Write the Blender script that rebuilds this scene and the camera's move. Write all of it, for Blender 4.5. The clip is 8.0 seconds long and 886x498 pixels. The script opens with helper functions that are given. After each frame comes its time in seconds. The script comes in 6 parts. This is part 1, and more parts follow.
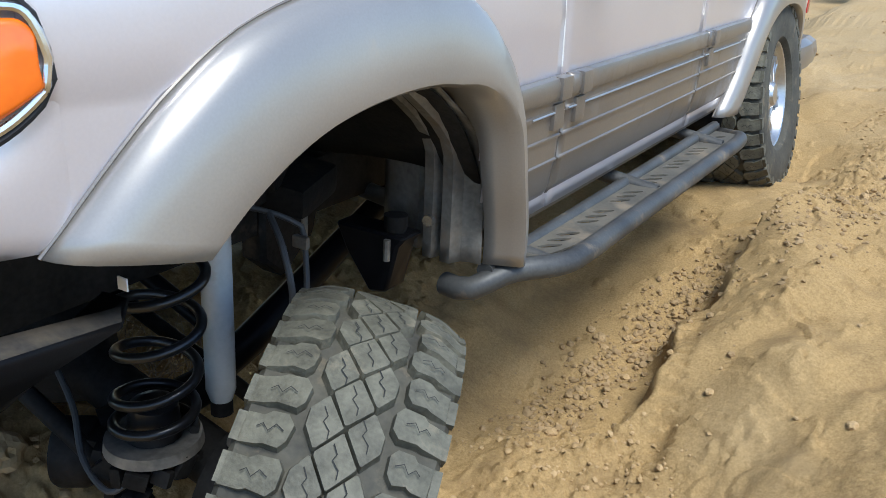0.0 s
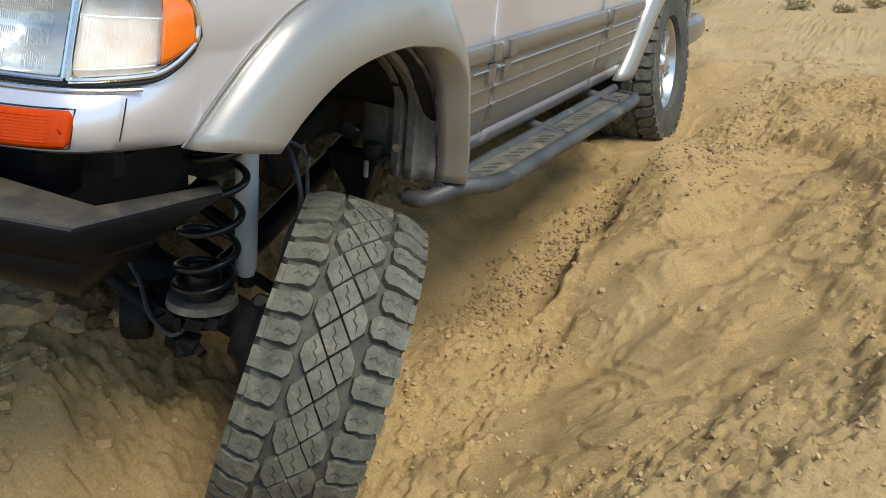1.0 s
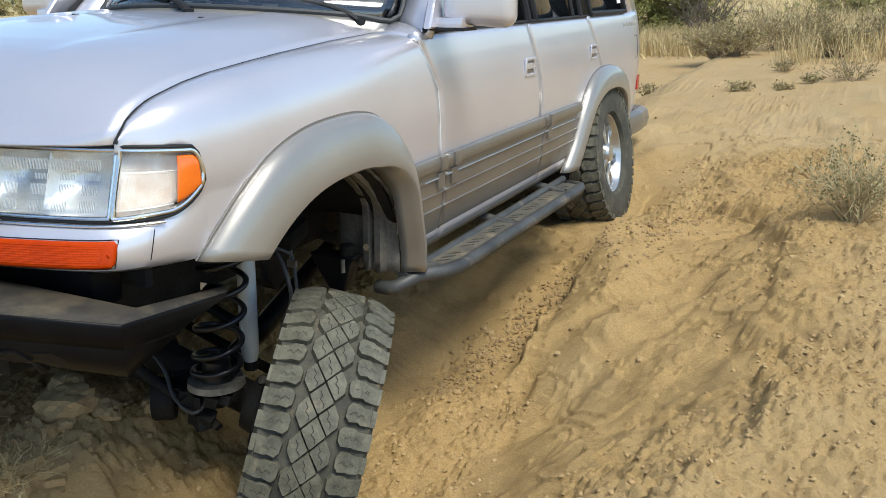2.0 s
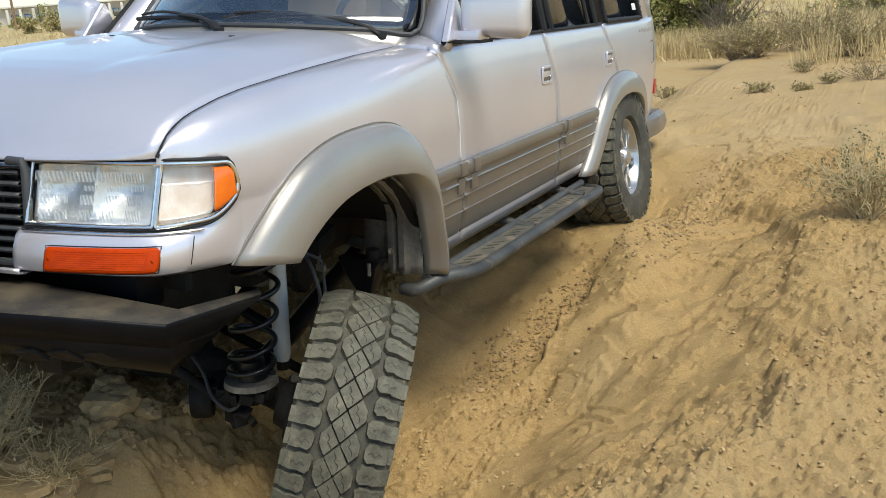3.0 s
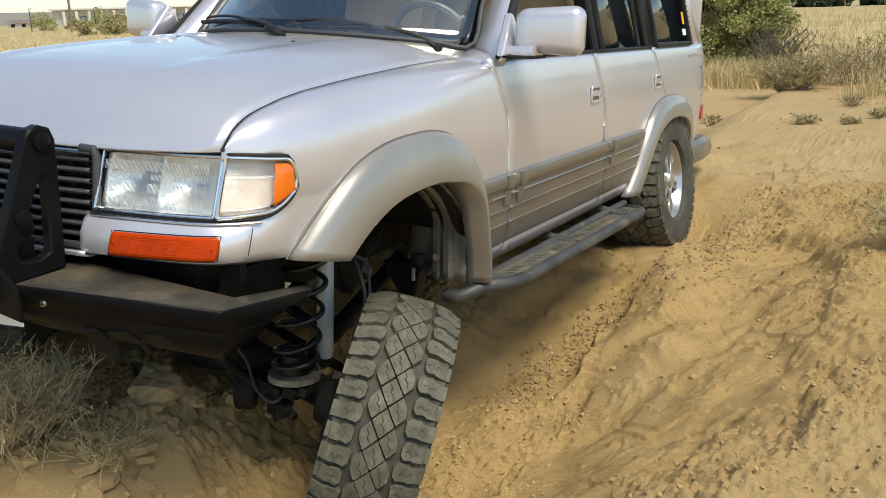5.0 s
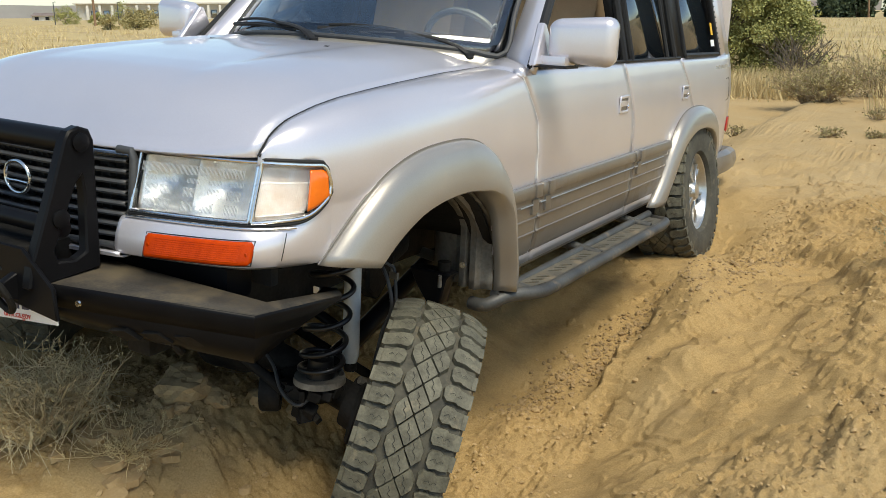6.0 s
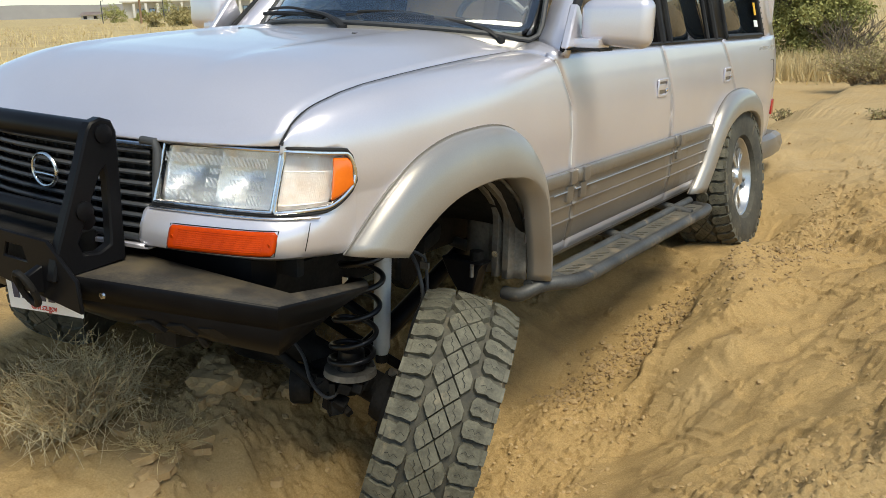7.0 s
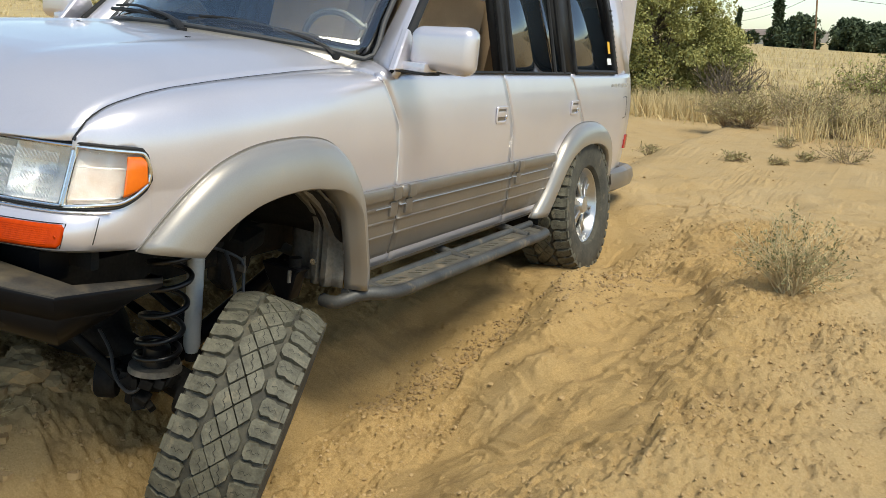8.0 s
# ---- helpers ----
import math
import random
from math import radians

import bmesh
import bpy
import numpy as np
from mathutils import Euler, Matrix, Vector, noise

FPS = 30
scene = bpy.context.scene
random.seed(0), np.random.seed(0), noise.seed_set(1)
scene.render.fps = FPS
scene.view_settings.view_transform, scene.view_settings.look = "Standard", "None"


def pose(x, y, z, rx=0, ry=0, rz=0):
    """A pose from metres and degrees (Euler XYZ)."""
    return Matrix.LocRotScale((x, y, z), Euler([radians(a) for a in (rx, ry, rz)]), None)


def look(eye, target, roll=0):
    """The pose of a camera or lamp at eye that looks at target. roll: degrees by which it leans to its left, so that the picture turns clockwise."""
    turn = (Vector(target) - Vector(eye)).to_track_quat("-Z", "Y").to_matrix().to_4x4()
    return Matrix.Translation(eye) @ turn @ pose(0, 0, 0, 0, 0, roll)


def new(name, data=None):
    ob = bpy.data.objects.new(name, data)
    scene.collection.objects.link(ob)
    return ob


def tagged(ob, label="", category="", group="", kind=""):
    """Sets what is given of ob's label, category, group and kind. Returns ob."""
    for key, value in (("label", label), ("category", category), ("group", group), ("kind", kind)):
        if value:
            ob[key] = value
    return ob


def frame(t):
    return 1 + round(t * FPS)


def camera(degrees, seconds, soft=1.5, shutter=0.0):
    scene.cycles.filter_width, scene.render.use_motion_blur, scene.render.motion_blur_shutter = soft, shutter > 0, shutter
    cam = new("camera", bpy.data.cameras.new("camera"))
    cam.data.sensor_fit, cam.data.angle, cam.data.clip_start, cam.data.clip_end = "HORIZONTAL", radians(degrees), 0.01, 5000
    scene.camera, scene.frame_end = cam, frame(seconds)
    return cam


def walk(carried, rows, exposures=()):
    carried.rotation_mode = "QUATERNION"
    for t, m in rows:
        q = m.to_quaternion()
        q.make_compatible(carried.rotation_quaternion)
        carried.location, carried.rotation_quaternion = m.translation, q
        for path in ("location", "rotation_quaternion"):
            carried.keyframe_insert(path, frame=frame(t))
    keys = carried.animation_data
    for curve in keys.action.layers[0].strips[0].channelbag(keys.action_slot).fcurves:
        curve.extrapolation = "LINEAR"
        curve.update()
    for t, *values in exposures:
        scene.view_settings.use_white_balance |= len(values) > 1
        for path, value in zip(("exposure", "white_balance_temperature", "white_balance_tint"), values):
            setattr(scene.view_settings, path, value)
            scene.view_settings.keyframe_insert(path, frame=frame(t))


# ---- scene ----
cam = camera(53.9, 8.0, soft=0.5)
PATH = [
    (0, (1.726, -1.041, 1.101), (0.748, 0.545, 0.378), -0.41),
    (0.5, (1.816, -1.346, 1.152), (0.787, 0.238, 0.494), 0.65),
    (1, (1.956, -1.656, 1.212), (1.156, -0.003, 0.421), 2.22),
    (1.5, (2.074, -1.868, 1.338), (1.295, -0.140, 0.698), -0.54),
    (1.7, (2.189, -1.958, 1.354), (1.365, -0.235, 0.760), -1.83),
    (2.8, (2.375, -2.160, 1.383), (1.524, -0.446, 0.800), -4.26),
    (3, (2.372, -2.170, 1.389), (1.476, -0.475, 0.819), -4.23),
    (3.5, (2.389, -2.173, 1.370), (1.475, -0.493, 0.784), -6.33),
    (4, (2.390, -2.188, 1.365), (1.461, -0.518, 0.775), -7.65),
    (4.5, (2.393, -2.204, 1.372), (1.506, -0.503, 0.806), -4.23),
    (4.7, (2.381, -2.232, 1.369), (1.428, -0.558, 0.831), -2.94),
    (5.8, (2.364, -2.267, 1.398), (1.409, -0.590, 0.871), 0.04),
    (6, (2.332, -2.273, 1.396), (1.335, -0.620, 0.874), -0.52),
    (6.5, (2.319, -2.236, 1.378), (1.201, -0.664, 0.852), -2.50),
    (7, (2.339, -2.203, 1.374), (1.260, -0.609, 0.834), -1.90),
    (7.5, (2.404, -2.188, 1.375), (1.558, -0.488, 0.746), -2.05),
    (8, (2.665, -2.144, 1.404), (1.771, -0.429, 0.894), 3.55),
]
walk(cam, [(t, look(eye, target, roll)) for t, eye, target, roll in PATH],
     [(0.0, 0.60, 5700, 5), (0.5, 0.48, 6000, 4), (1.0, 0.36, 6300, 2), (1.5, 0.40, 6250, 2), (3.0, 0.30, 6650, 2), (6.0, 0.30, 7050, 2), (7.0, 0.30, 7050, 2), (8.0, 0.32, 7050, 2)])

# ---------------------------------------------------------------- light
SUN_FROM = Vector((0.56, -0.28, 1.05)).normalized()
world = bpy.data.worlds.new("hazy_sky")
scene.world = world
world.use_nodes = True
wn = world.node_tree.nodes
sky = wn.new("ShaderNodeTexSky")
sky.sky_type, sky.sun_disc = "NISHITA", False
sky.sun_elevation = math.asin(SUN_FROM.z)
sky.sun_rotation = math.atan2(SUN_FROM.x, SUN_FROM.y)
sky.air_density, sky.dust_density, sky.ozone_density = 0.85, 0.7, 1.4
wn["Background"].inputs["Strength"].default_value = 0.165
world.node_tree.links.new(sky.outputs["Color"], wn["Background"].inputs["Color"])
sun = new("sun", bpy.data.lights.new("sun", "SUN"))
sun.data.energy, sun.data.angle, sun.data.color = 3.1, radians(26.0), (1.0, 0.94, 0.85)
sun.matrix_world = look(SUN_FROM * 50, (0, 0, 0))


# ---------------------------------------------------------------- materials
def material(name, dark, light, rough=0.6, metal=0.0, scale=6.0, fine=60.0, bump=0.1, coat=0.0, dirt=None, dirt_amount=0.0, dirt_scale=4.0, dist=0.01):
    """Principled material: colour drifts between dark and light at two scales, with fine relief and patches of dirt."""
    m = bpy.data.materials.new(name)
    m.use_nodes = True
    n, l = m.node_tree.nodes, m.node_tree.links
    b = n["Principled BSDF"]
    co = n.new("ShaderNodeTexCoord")
    big, small = n.new("ShaderNodeTexNoise"), n.new("ShaderNodeTexNoise")
    for node, s, d in ((big, scale, 5), (small, fine, 4)):
        node.inputs["Scale"].default_value, node.inputs["Detail"].default_value = s, d
        l.new(co.outputs["Object"], node.inputs["Vector"])
    mixed = n.new("ShaderNodeMath")
    mixed.operation = "MULTIPLY_ADD"
    l.new(small.outputs["Fac"], mixed.inputs[0])
    mixed.inputs[1].default_value = 0.45
    l.new(big.outputs["Fac"], mixed.inputs[2])
    ramp = n.new("ShaderNodeMapRange")
    ramp.inputs["From Min"].default_value, ramp.inputs["From Max"].default_value = 0.5, 0.95
    l.new(mixed.outputs[0], ramp.inputs["Value"])
    mix = n.new("ShaderNodeMix")
    mix.data_type = "RGBA"
    mix.inputs["A"].default_value, mix.inputs["B"].default_value = (*dark, 1), (*light, 1)
    l.new(ramp.outputs["Result"], mix.inputs["Factor"])
    colour = mix.outputs["Result"]
    b.inputs["Roughness"].default_value, b.inputs["Metallic"].default_value = rough, metal
    b.inputs["Coat Weight"].default_value = coat
    b.inputs["Coat Roughness"].default_value = 0.05
    if dirt:
        patch = n.new("ShaderNodeTexNoise")
        patch.inputs["Scale"].default_value, patch.inputs["Detail"].default_value, patch.inputs["Roughness"].default_value = dirt_scale, 7, 0.65
        l.new(co.outputs["Object"], patch.inputs["Vector"])
        cut = n.new("ShaderNodeMapRange")
        cut.inputs["From Min"].default_value, cut.inputs["From Max"].default_value = 0.75 - dirt_amount * 0.6, 0.95 - dirt_amount * 0.5
        l.new(patch.outputs["Fac"], cut.inputs["Value"])
        over = n.new("ShaderNodeMix")
        over.data_type = "RGBA"
        l.new(cut.outputs["Result"], over.inputs["Factor"])
        l.new(colour, over.inputs["A"])
        over.inputs["B"].default_value = (*dirt, 1)
        colour = over.outputs["Result"]
        rr = n.new("ShaderNodeMapRange")
        rr.inputs["To Min"].default_value, rr.inputs["To Max"].default_value = rough, 0.9
        l.new(cut.outputs["Result"], rr.inputs["Value"])
        l.new(rr.outputs["Result"], b.inputs["Roughness"])
        mm = n.new("ShaderNodeMapRange")
        mm.inputs["To Min"].default_value, mm.inputs["To Max"].default_value = metal, 0.0
        l.new(cut.outputs["Result"], mm.inputs["Value"])
        l.new(mm.outputs["Result"], b.inputs["Metallic"])
        cc = n.new("ShaderNodeMapRange")
        cc.inputs["To Min"].default_value, cc.inputs["To Max"].default_value = coat, 0.0
        l.new(cut.outputs["Result"], cc.inputs["Value"])
        l.new(cc.outputs["Result"], b.inputs["Coat Weight"])
    l.new(colour, b.inputs["Base Color"])
    if bump:
        bm_ = n.new("ShaderNodeBump")
        bm_.inputs["Strength"].default_value, bm_.inputs["Distance"].default_value = bump, dist
        l.new(mixed.outputs[0], bm_.inputs["Height"])
        l.new(bm_.outputs["Normal"], b.inputs["Normal"])
    return m


def glass(name, colour, rough=0.02, ior=1.45):
    m = bpy.data.materials.new(name)
    m.use_nodes = True
    b = m.node_tree.nodes["Principled BSDF"]
    b.inputs["Base Color"].default_value = (*colour, 1)
    b.inputs["Roughness"].default_value, b.inputs["IOR"].default_value = rough, ior
    b.inputs["Transmission Weight"].default_value = 1.0
    return m


PAINT = material("silver_beige_paint", (0.635, 0.61, 0.655), (0.69, 0.665, 0.71), 0.30, 0.55, 2.5, 220, 0.004, 0.6, (0.46, 0.38, 0.29), 0.06, 2.2)
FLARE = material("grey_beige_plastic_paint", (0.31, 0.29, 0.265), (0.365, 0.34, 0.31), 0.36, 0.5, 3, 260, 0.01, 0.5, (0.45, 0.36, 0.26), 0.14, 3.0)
CLADDING = material("dusty_lower_cladding", (0.185, 0.165, 0.145), (0.235, 0.21, 0.18), 0.38, 0.45, 3, 220, 0.02, 0.3, (0.24, 0.185, 0.125), 0.36, 5.0)
BRIGHT = material("dull_bright_strip", (0.42, 0.42, 0.43), (0.52, 0.52, 0.52), 0.35, 0.8, 5, 90, 0.01)
CHROME = material("worn_chrome", (0.70, 0.70, 0.70), (0.82, 0.82, 0.81), 0.24, 1.0, 5, 90, 0.01)
TRIM = material("black_trim", (0.02, 0.02, 0.022), (0.035, 0.035, 0.035), 0.45, 0, 6, 150, 0.03)
GRILLE = material("grey_plastic_grille", (0.035, 0.037, 0.04), (0.06, 0.06, 0.062), 0.5, 0, 6, 150, 0.03, 0, (0.2, 0.16, 0.11), 0.15, 12)
BLACK = material("black_powder_coat", (0.004, 0.004, 0.005), (0.008, 0.008, 0.009), 0.36, 0.0, 7, 320, 0.12, 0.0, (0.10, 0.08, 0.055), 0.03, 9, 0.002)
DUSTY_BLACK = material("dusty_black_steel", (0.03, 0.028, 0.025), (0.07, 0.06, 0.05), 0.55, 0.1, 5, 150, 0.1, 0, (0.12, 0.095, 0.06), 0.45, 5, 0.003)
UNDER = material("dirty_underbody_steel", (0.010, 0.010, 0.010), (0.028, 0.026, 0.024), 0.60, 0.2, 9, 90, 0.3, 0, (0.10, 0.075, 0.05), 0.22, 8, 0.006)
STEP_PLATE = material("sandy_step_plate", (0.07, 0.066, 0.055), (0.15, 0.132, 0.10), 0.6, 0.2, 10, 120, 0.2, 0, (0.26, 0.20, 0.13), 0.36, 7, 0.003)
STEP_TUBE = material("scuffed_grey_tube", (0.038, 0.038, 0.038), (0.088, 0.086, 0.08), 0.5, 0.2, 7, 130, 0.1, 0, (0.33, 0.25, 0.16), 0.28, 9, 0.002)
RUBBER = material("dusty_tyre_rubber", (0.036, 0.034, 0.027), (0.085, 0.078, 0.057), 0.85, 0, 11, 90, 0.3, 0, (0.24, 0.185, 0.115), 0.28, 9, 0.004)
TREAD = material("worn_tread_rubber", (0.058, 0.054, 0.038), (0.140, 0.131, 0.094), 0.72, 0, 22, 130, 0.9, 0, (0.27, 0.225, 0.15), 0.30, 13, 0.004)
ALLOY = material("brushed_alloy", (0.50, 0.50, 0.50), (0.66, 0.66, 0.65), 0.3, 0.9, 8, 120, 0.03, 0, (0.36, 0.29, 0.2), 0.2, 8)
SPRING = material("black_coil_steel", (0.008, 0.008, 0.009), (0.016, 0.016, 0.017), 0.28, 0.2, 8, 120, 0.03)
SHOCK = material("grey_damper_paint", (0.40, 0.425, 0.43), (0.50, 0.52, 0.525), 0.45, 0.2, 7, 100, 0.05, 0, (0.33, 0.26, 0.17), 0.2, 9)
RUBBERY = material("windscreen_seal", (0.03, 0.032, 0.035), (0.05, 0.05, 0.052), 0.6, 0, 5, 80, 0.02)
LEATHER = material("tan_leather", (0.32, 0.23, 0.15), (0.40, 0.29, 0.19), 0.5, 0, 7, 140, 0.08)
DASH = material("beige_dashboard", (0.46, 0.46, 0.43), (0.56, 0.55, 0.51), 0.6, 0, 7, 140, 0.05)
HEADLINER = material("cabin_fabric", (0.26, 0.255, 0.235), (0.34, 0.33, 0.30), 0.9, 0, 9, 200, 0.05)
SEAL_WHITE = material("white_plate_paint", (0.75, 0.75, 0.74), (0.82, 0.82, 0.81), 0.4, 0, 4, 100, 0.01)
INK = material("dark_blue_ink", (0.02, 0.025, 0.06), (0.03, 0.035, 0.08), 0.5, 0, 5, 80, 0)
RED_INK = material("red_ink", (0.55, 0.06, 0.05), (0.62, 0.08, 0.06), 0.5, 0, 5, 80, 0)
RED_LENS = material("red_lens", (0.35, 0.02, 0.02), (0.45, 0.03, 0.025), 0.15, 0, 5, 80, 0, 0.6)
STICKER = material("yellow_sticker", (0.7, 0.38, 0.02), (0.8, 0.45, 0.03), 0.5, 0, 5, 80, 0)
BARE = material("galvanised_bracket", (0.08, 0.075, 0.065), (0.24, 0.22, 0.19), 0.5, 0.4, 14, 80, 0.3, 0, (0.2, 0.15, 0.1), 0.4, 9, 0.004)
REFLECTOR = material("lamp_reflector", (0.68, 0.68, 0.68), (0.87, 0.87, 0.865), 0.30, 0.82, 14, 70, 0.4, 0, None, 0, 4, 0.01)
AMBER = material("amber_lens", (0.72, 0.125, 0.003), (0.82, 0.165, 0.005), 0.14, 0, 9, 90, 0.05, 0.7)
AMBER_DEEP = material("deep_amber_lens", (0.36, 0.030, 0.001), (0.50, 0.048, 0.002), 0.30, 0, 14, 120, 0.25, 0.15)
PEACH = material("marker_reflector", (0.60, 0.48, 0.40), (0.74, 0.71, 0.69), 0.35, 0.0, 16, 40, 0.2)
ARCH_GREY = material("muddy_grey_splash_metal", (0.09, 0.085, 0.075), (0.22, 0.205, 0.18), 0.55, 0.3, 14, 80, 0.4, 0, (0.16, 0.12, 0.08), 0.4, 9, 0.004)
SIPE = material("dark_tread_slits", (0.012, 0.012, 0.011), (0.03, 0.029, 0.026), 0.9, 0, 9, 90, 0)
FLUTE = material("grey_lens_prisms", (0.50, 0.51, 0.51), (0.66, 0.67, 0.67), 0.2, 0.4, 9, 60, 0)
LENS_RIB = material("pale_lens_ribs", (0.62, 0.62, 0.62), (0.75, 0.75, 0.75), 0.2, 0.2, 9, 60, 0)
LENS_CLEAR = glass("clear_lamp_glass", (0.97, 0.98, 0.98), 0.06, 1.25)
GLASS_WIND = glass("windscreen_glass", (0.90, 0.97, 0.94), 0.01, 2.1)
GLASS_DARK = glass("tinted_glass", (0.02, 0.028, 0.036), 0.01, 2.6)

GLASS_DARK.node_tree.nodes["Principled BSDF"].inputs["Transmission Weight"].default_value = 0.12
for m_ in (BLACK, UNDER, TRIM, DUSTY_BLACK, AMBER_DEEP):
    m_.node_tree.nodes["Principled BSDF"].inputs["Specular IOR Level"].default_value = 0.08

# ---------------------------------------------------------------- building helpers
LEVEL = Matrix(((0.99903, -0.00062, 0.044, 0), (-0.00062, 0.99961, 0.028, 0), (-0.044, -0.028, 0.99864, 0), (0, 0, 0, 1)))


def ss(a):
    a = min(1.0, max(0.0, a))
    return a * a * (3 - 2 * a)


def lerp_table(table, v):
    """Value at v of a table of rows (key, a, b, ...), linear between rows."""
    if v <= table[0][0]:
        return table[0][1:]
    for p, q in zip(table, table[1:]):
        if v <= q[0]:
            k = (v - p[0]) / (q[0] - p[0])
            return tuple(a + (b - a) * k for a, b in zip(p[1:], q[1:]))
    return table[-1][1:]


def curve_points(pts, n):
    """n points along a smooth curve through pts, evenly in arc length."""
    pts = [Vector(p) for p in pts]
    ext = [pts[0] * 2 - pts[1]] + pts + [pts[-1] * 2 - pts[-2]]
    dense = []
    for a, b, c, d in zip(ext, ext[1:], ext[2:], ext[3:]):
        for i in range(16):
            t = i / 16
            dense.append(0.5 * ((2 * b) + (c - a) * t + (2 * a - 5 * b + 4 * c - d) * t * t + (3 * b - a - 3 * c + d) * t ** 3))
    dense.append(pts[-1])
    run = [0.0]
    for p, q in zip(dense, dense[1:]):
        run.append(run[-1] + (q - p).length)
    out, j = [], 0
    for i in range(n):
        s = run[-1] * i / (n - 1)
        while j < len(run) - 2 and run[j + 1] < s:
            j += 1
        k = (s - run[j]) / max(1e-9, run[j + 1] - run[j])
        out.append(dense[j].lerp(dense[j + 1], min(1, max(0, k))))
    return out


def part(name, bm, mat, parent=None, label="", smooth=True):
    """Links a bmesh as one mesh object under a thing or a part."""
    me = bpy.data.meshes.new(name)
    bm.normal_update()
    bm.to_mesh(me)
    bm.free()
    me.materials.append(mat)
    if smooth:
        me.shade_smooth()
        me.set_sharp_from_angle(angle=radians(38))
    ob = new(name, me)
    if parent:
        ob.parent = parent
    if label:
        tagged(ob, label)
    return ob


def sheet(rows, keep=None, wrap=False):
    """A bmesh of quads over rows of points; keep(centre) drops faces."""
    bm = bmesh.new()
    vs = [[bm.verts.new(p) for p in r] for r in rows]
    for r, q in zip(vs, vs[1:]):
        m = len(r)
        for i in range(m if wrap else m - 1):
            f = (r[i], r[(i + 1) % m], q[(i + 1) % m], q[i])
            if keep is None or keep(sum((v.co for v in f), Vector()) / 4):
                bm.faces.new(f)
    loose = [v for v in bm.verts if not v.link_faces]
    bmesh.ops.delete(bm, geom=loose, context="VERTS")
    return bm


def panel(name, rows, mat, parent, thick=0.004, keep=None, label="", offset=-1.0):
    bm = sheet(rows, keep)
    bm.normal_update()
    way = sum(f.normal.dot(f.calc_center_median() - Vector((0, min(3.2, max(0.3, f.calc_center_median().y)), 0.85))) * f.calc_area() for f in bm.faces)
    if way < 0:
        bmesh.ops.reverse_faces(bm, faces=bm.faces[:])
    ob = part(name, bm, mat, parent, label)
    mod = ob.modifiers.new("thickness", "SOLIDIFY")
    mod.thickness, mod.offset = thick, offset
    return ob


def tube_bm(pts, radius, n=12, bm=None, cap=True, squash=1.0):
    """A round bar along pts; radius is a number or one for each point."""
    bm = bm or bmesh.new()
    pts = [Vector(p) for p in pts]
    rad = radius if isinstance(radius, (list, tuple)) else [radius] * len(pts)
    rings, up = [], None
    for i, p in enumerate(pts):
        d = (pts[min(i + 1, len(pts) - 1)] - pts[max(i - 1, 0)]).normalized()
        if up is None:
            up = Vector((0, 0, 1)) if abs(d.z) < 0.9 else Vector((0, 1, 0))
        side = d.cross(up).normalized()
        up = side.cross(d).normalized()
        rings.append([bm.verts.new(p + rad[i] * (math.cos(a) * side + squash * math.sin(a) * up)) for a in (2 * math.pi * k / n for k in range(n))])
    for r, q in zip(rings, rings[1:]):
        for k in range(n):
            bm.faces.new((r[k], r[(k + 1) % n], q[(k + 1) % n], q[k]))
    if cap:
        bm.faces.new(rings[0][::-1])
        bm.faces.new(rings[-1])
    return bm


def block_bm(c, size, bevel=0.004, turn=(0, 0, 0), bm=None):
    """A box with bevelled edges."""
    own = bmesh.new()
    bmesh.ops.create_cube(own, size=1.0, matrix=pose(*c, *turn) @ Matrix.Diagonal((*size, 1)))
    if bevel:
        bmesh.ops.bevel(own, geom=own.edges[:], offset=bevel, segments=2, profile=0.7, affect="EDGES")
    if bm is None:
        return own
    me = bpy.data.meshes.new("tmp")
    own.to_mesh(me)
    own.free()
    bm.from_mesh(me)
    bpy.data.meshes.remove(me)
    return bm


def slab_bm(outline, along, bevel=0.003, holes=()):
    """A plate: a closed outline of points, pushed along a vector, with optional holes."""
    bm = bmesh.new()
    loops = [outline, *holes]
    edges = []
    for loop in loops:
        vs = [bm.verts.new(p) for p in loop]
        edges += [bm.edges.new((vs[i], vs[(i + 1) % len(vs)])) for i in range(len(vs))]
    bmesh.ops.triangle_fill(bm, use_beauty=True, edges=edges)
    got = bmesh.ops.extrude_face_region(bm, geom=bm.faces[:])
    bmesh.ops.translate(bm, verts=[v for v in got["geom"] if isinstance(v, bmesh.types.BMVert)], vec=along)
    bmesh.ops.recalc_face_normals(bm, faces=bm.faces[:])
    if bevel:
        sharp = [e for e in bm.edges if len(e.link_faces) == 2 and e.calc_face_angle(0) > 1.0]
        bmesh.ops.bevel(bm, geom=sharp, offset=bevel, segments=1, affect="EDGES")
    return bm


def revolve_bm(profile, n=64):
    """A ring round the local x axis from a closed profile of (x, radius)."""
    rows = []
    for k in range(n + 1):
        a = 2 * math.pi * k / n
        rows.append([(x, r * math.cos(a), r * math.sin(a)) for x, r in profile])
    bm = bmesh.new()
    vs = [[bm.verts.new(p) for p in r] for r in rows[:-1]]
    m = len(profile)
    for k in range(n):
        for i in range(m):
            bm.faces.new((vs[k][i], vs[k][(i + 1) % m], vs[(k + 1) % n][(i + 1) % m], vs[(k + 1) % n][i]))
    bmesh.ops.recalc_face_normals(bm, faces=bm.faces[:])
    return bm


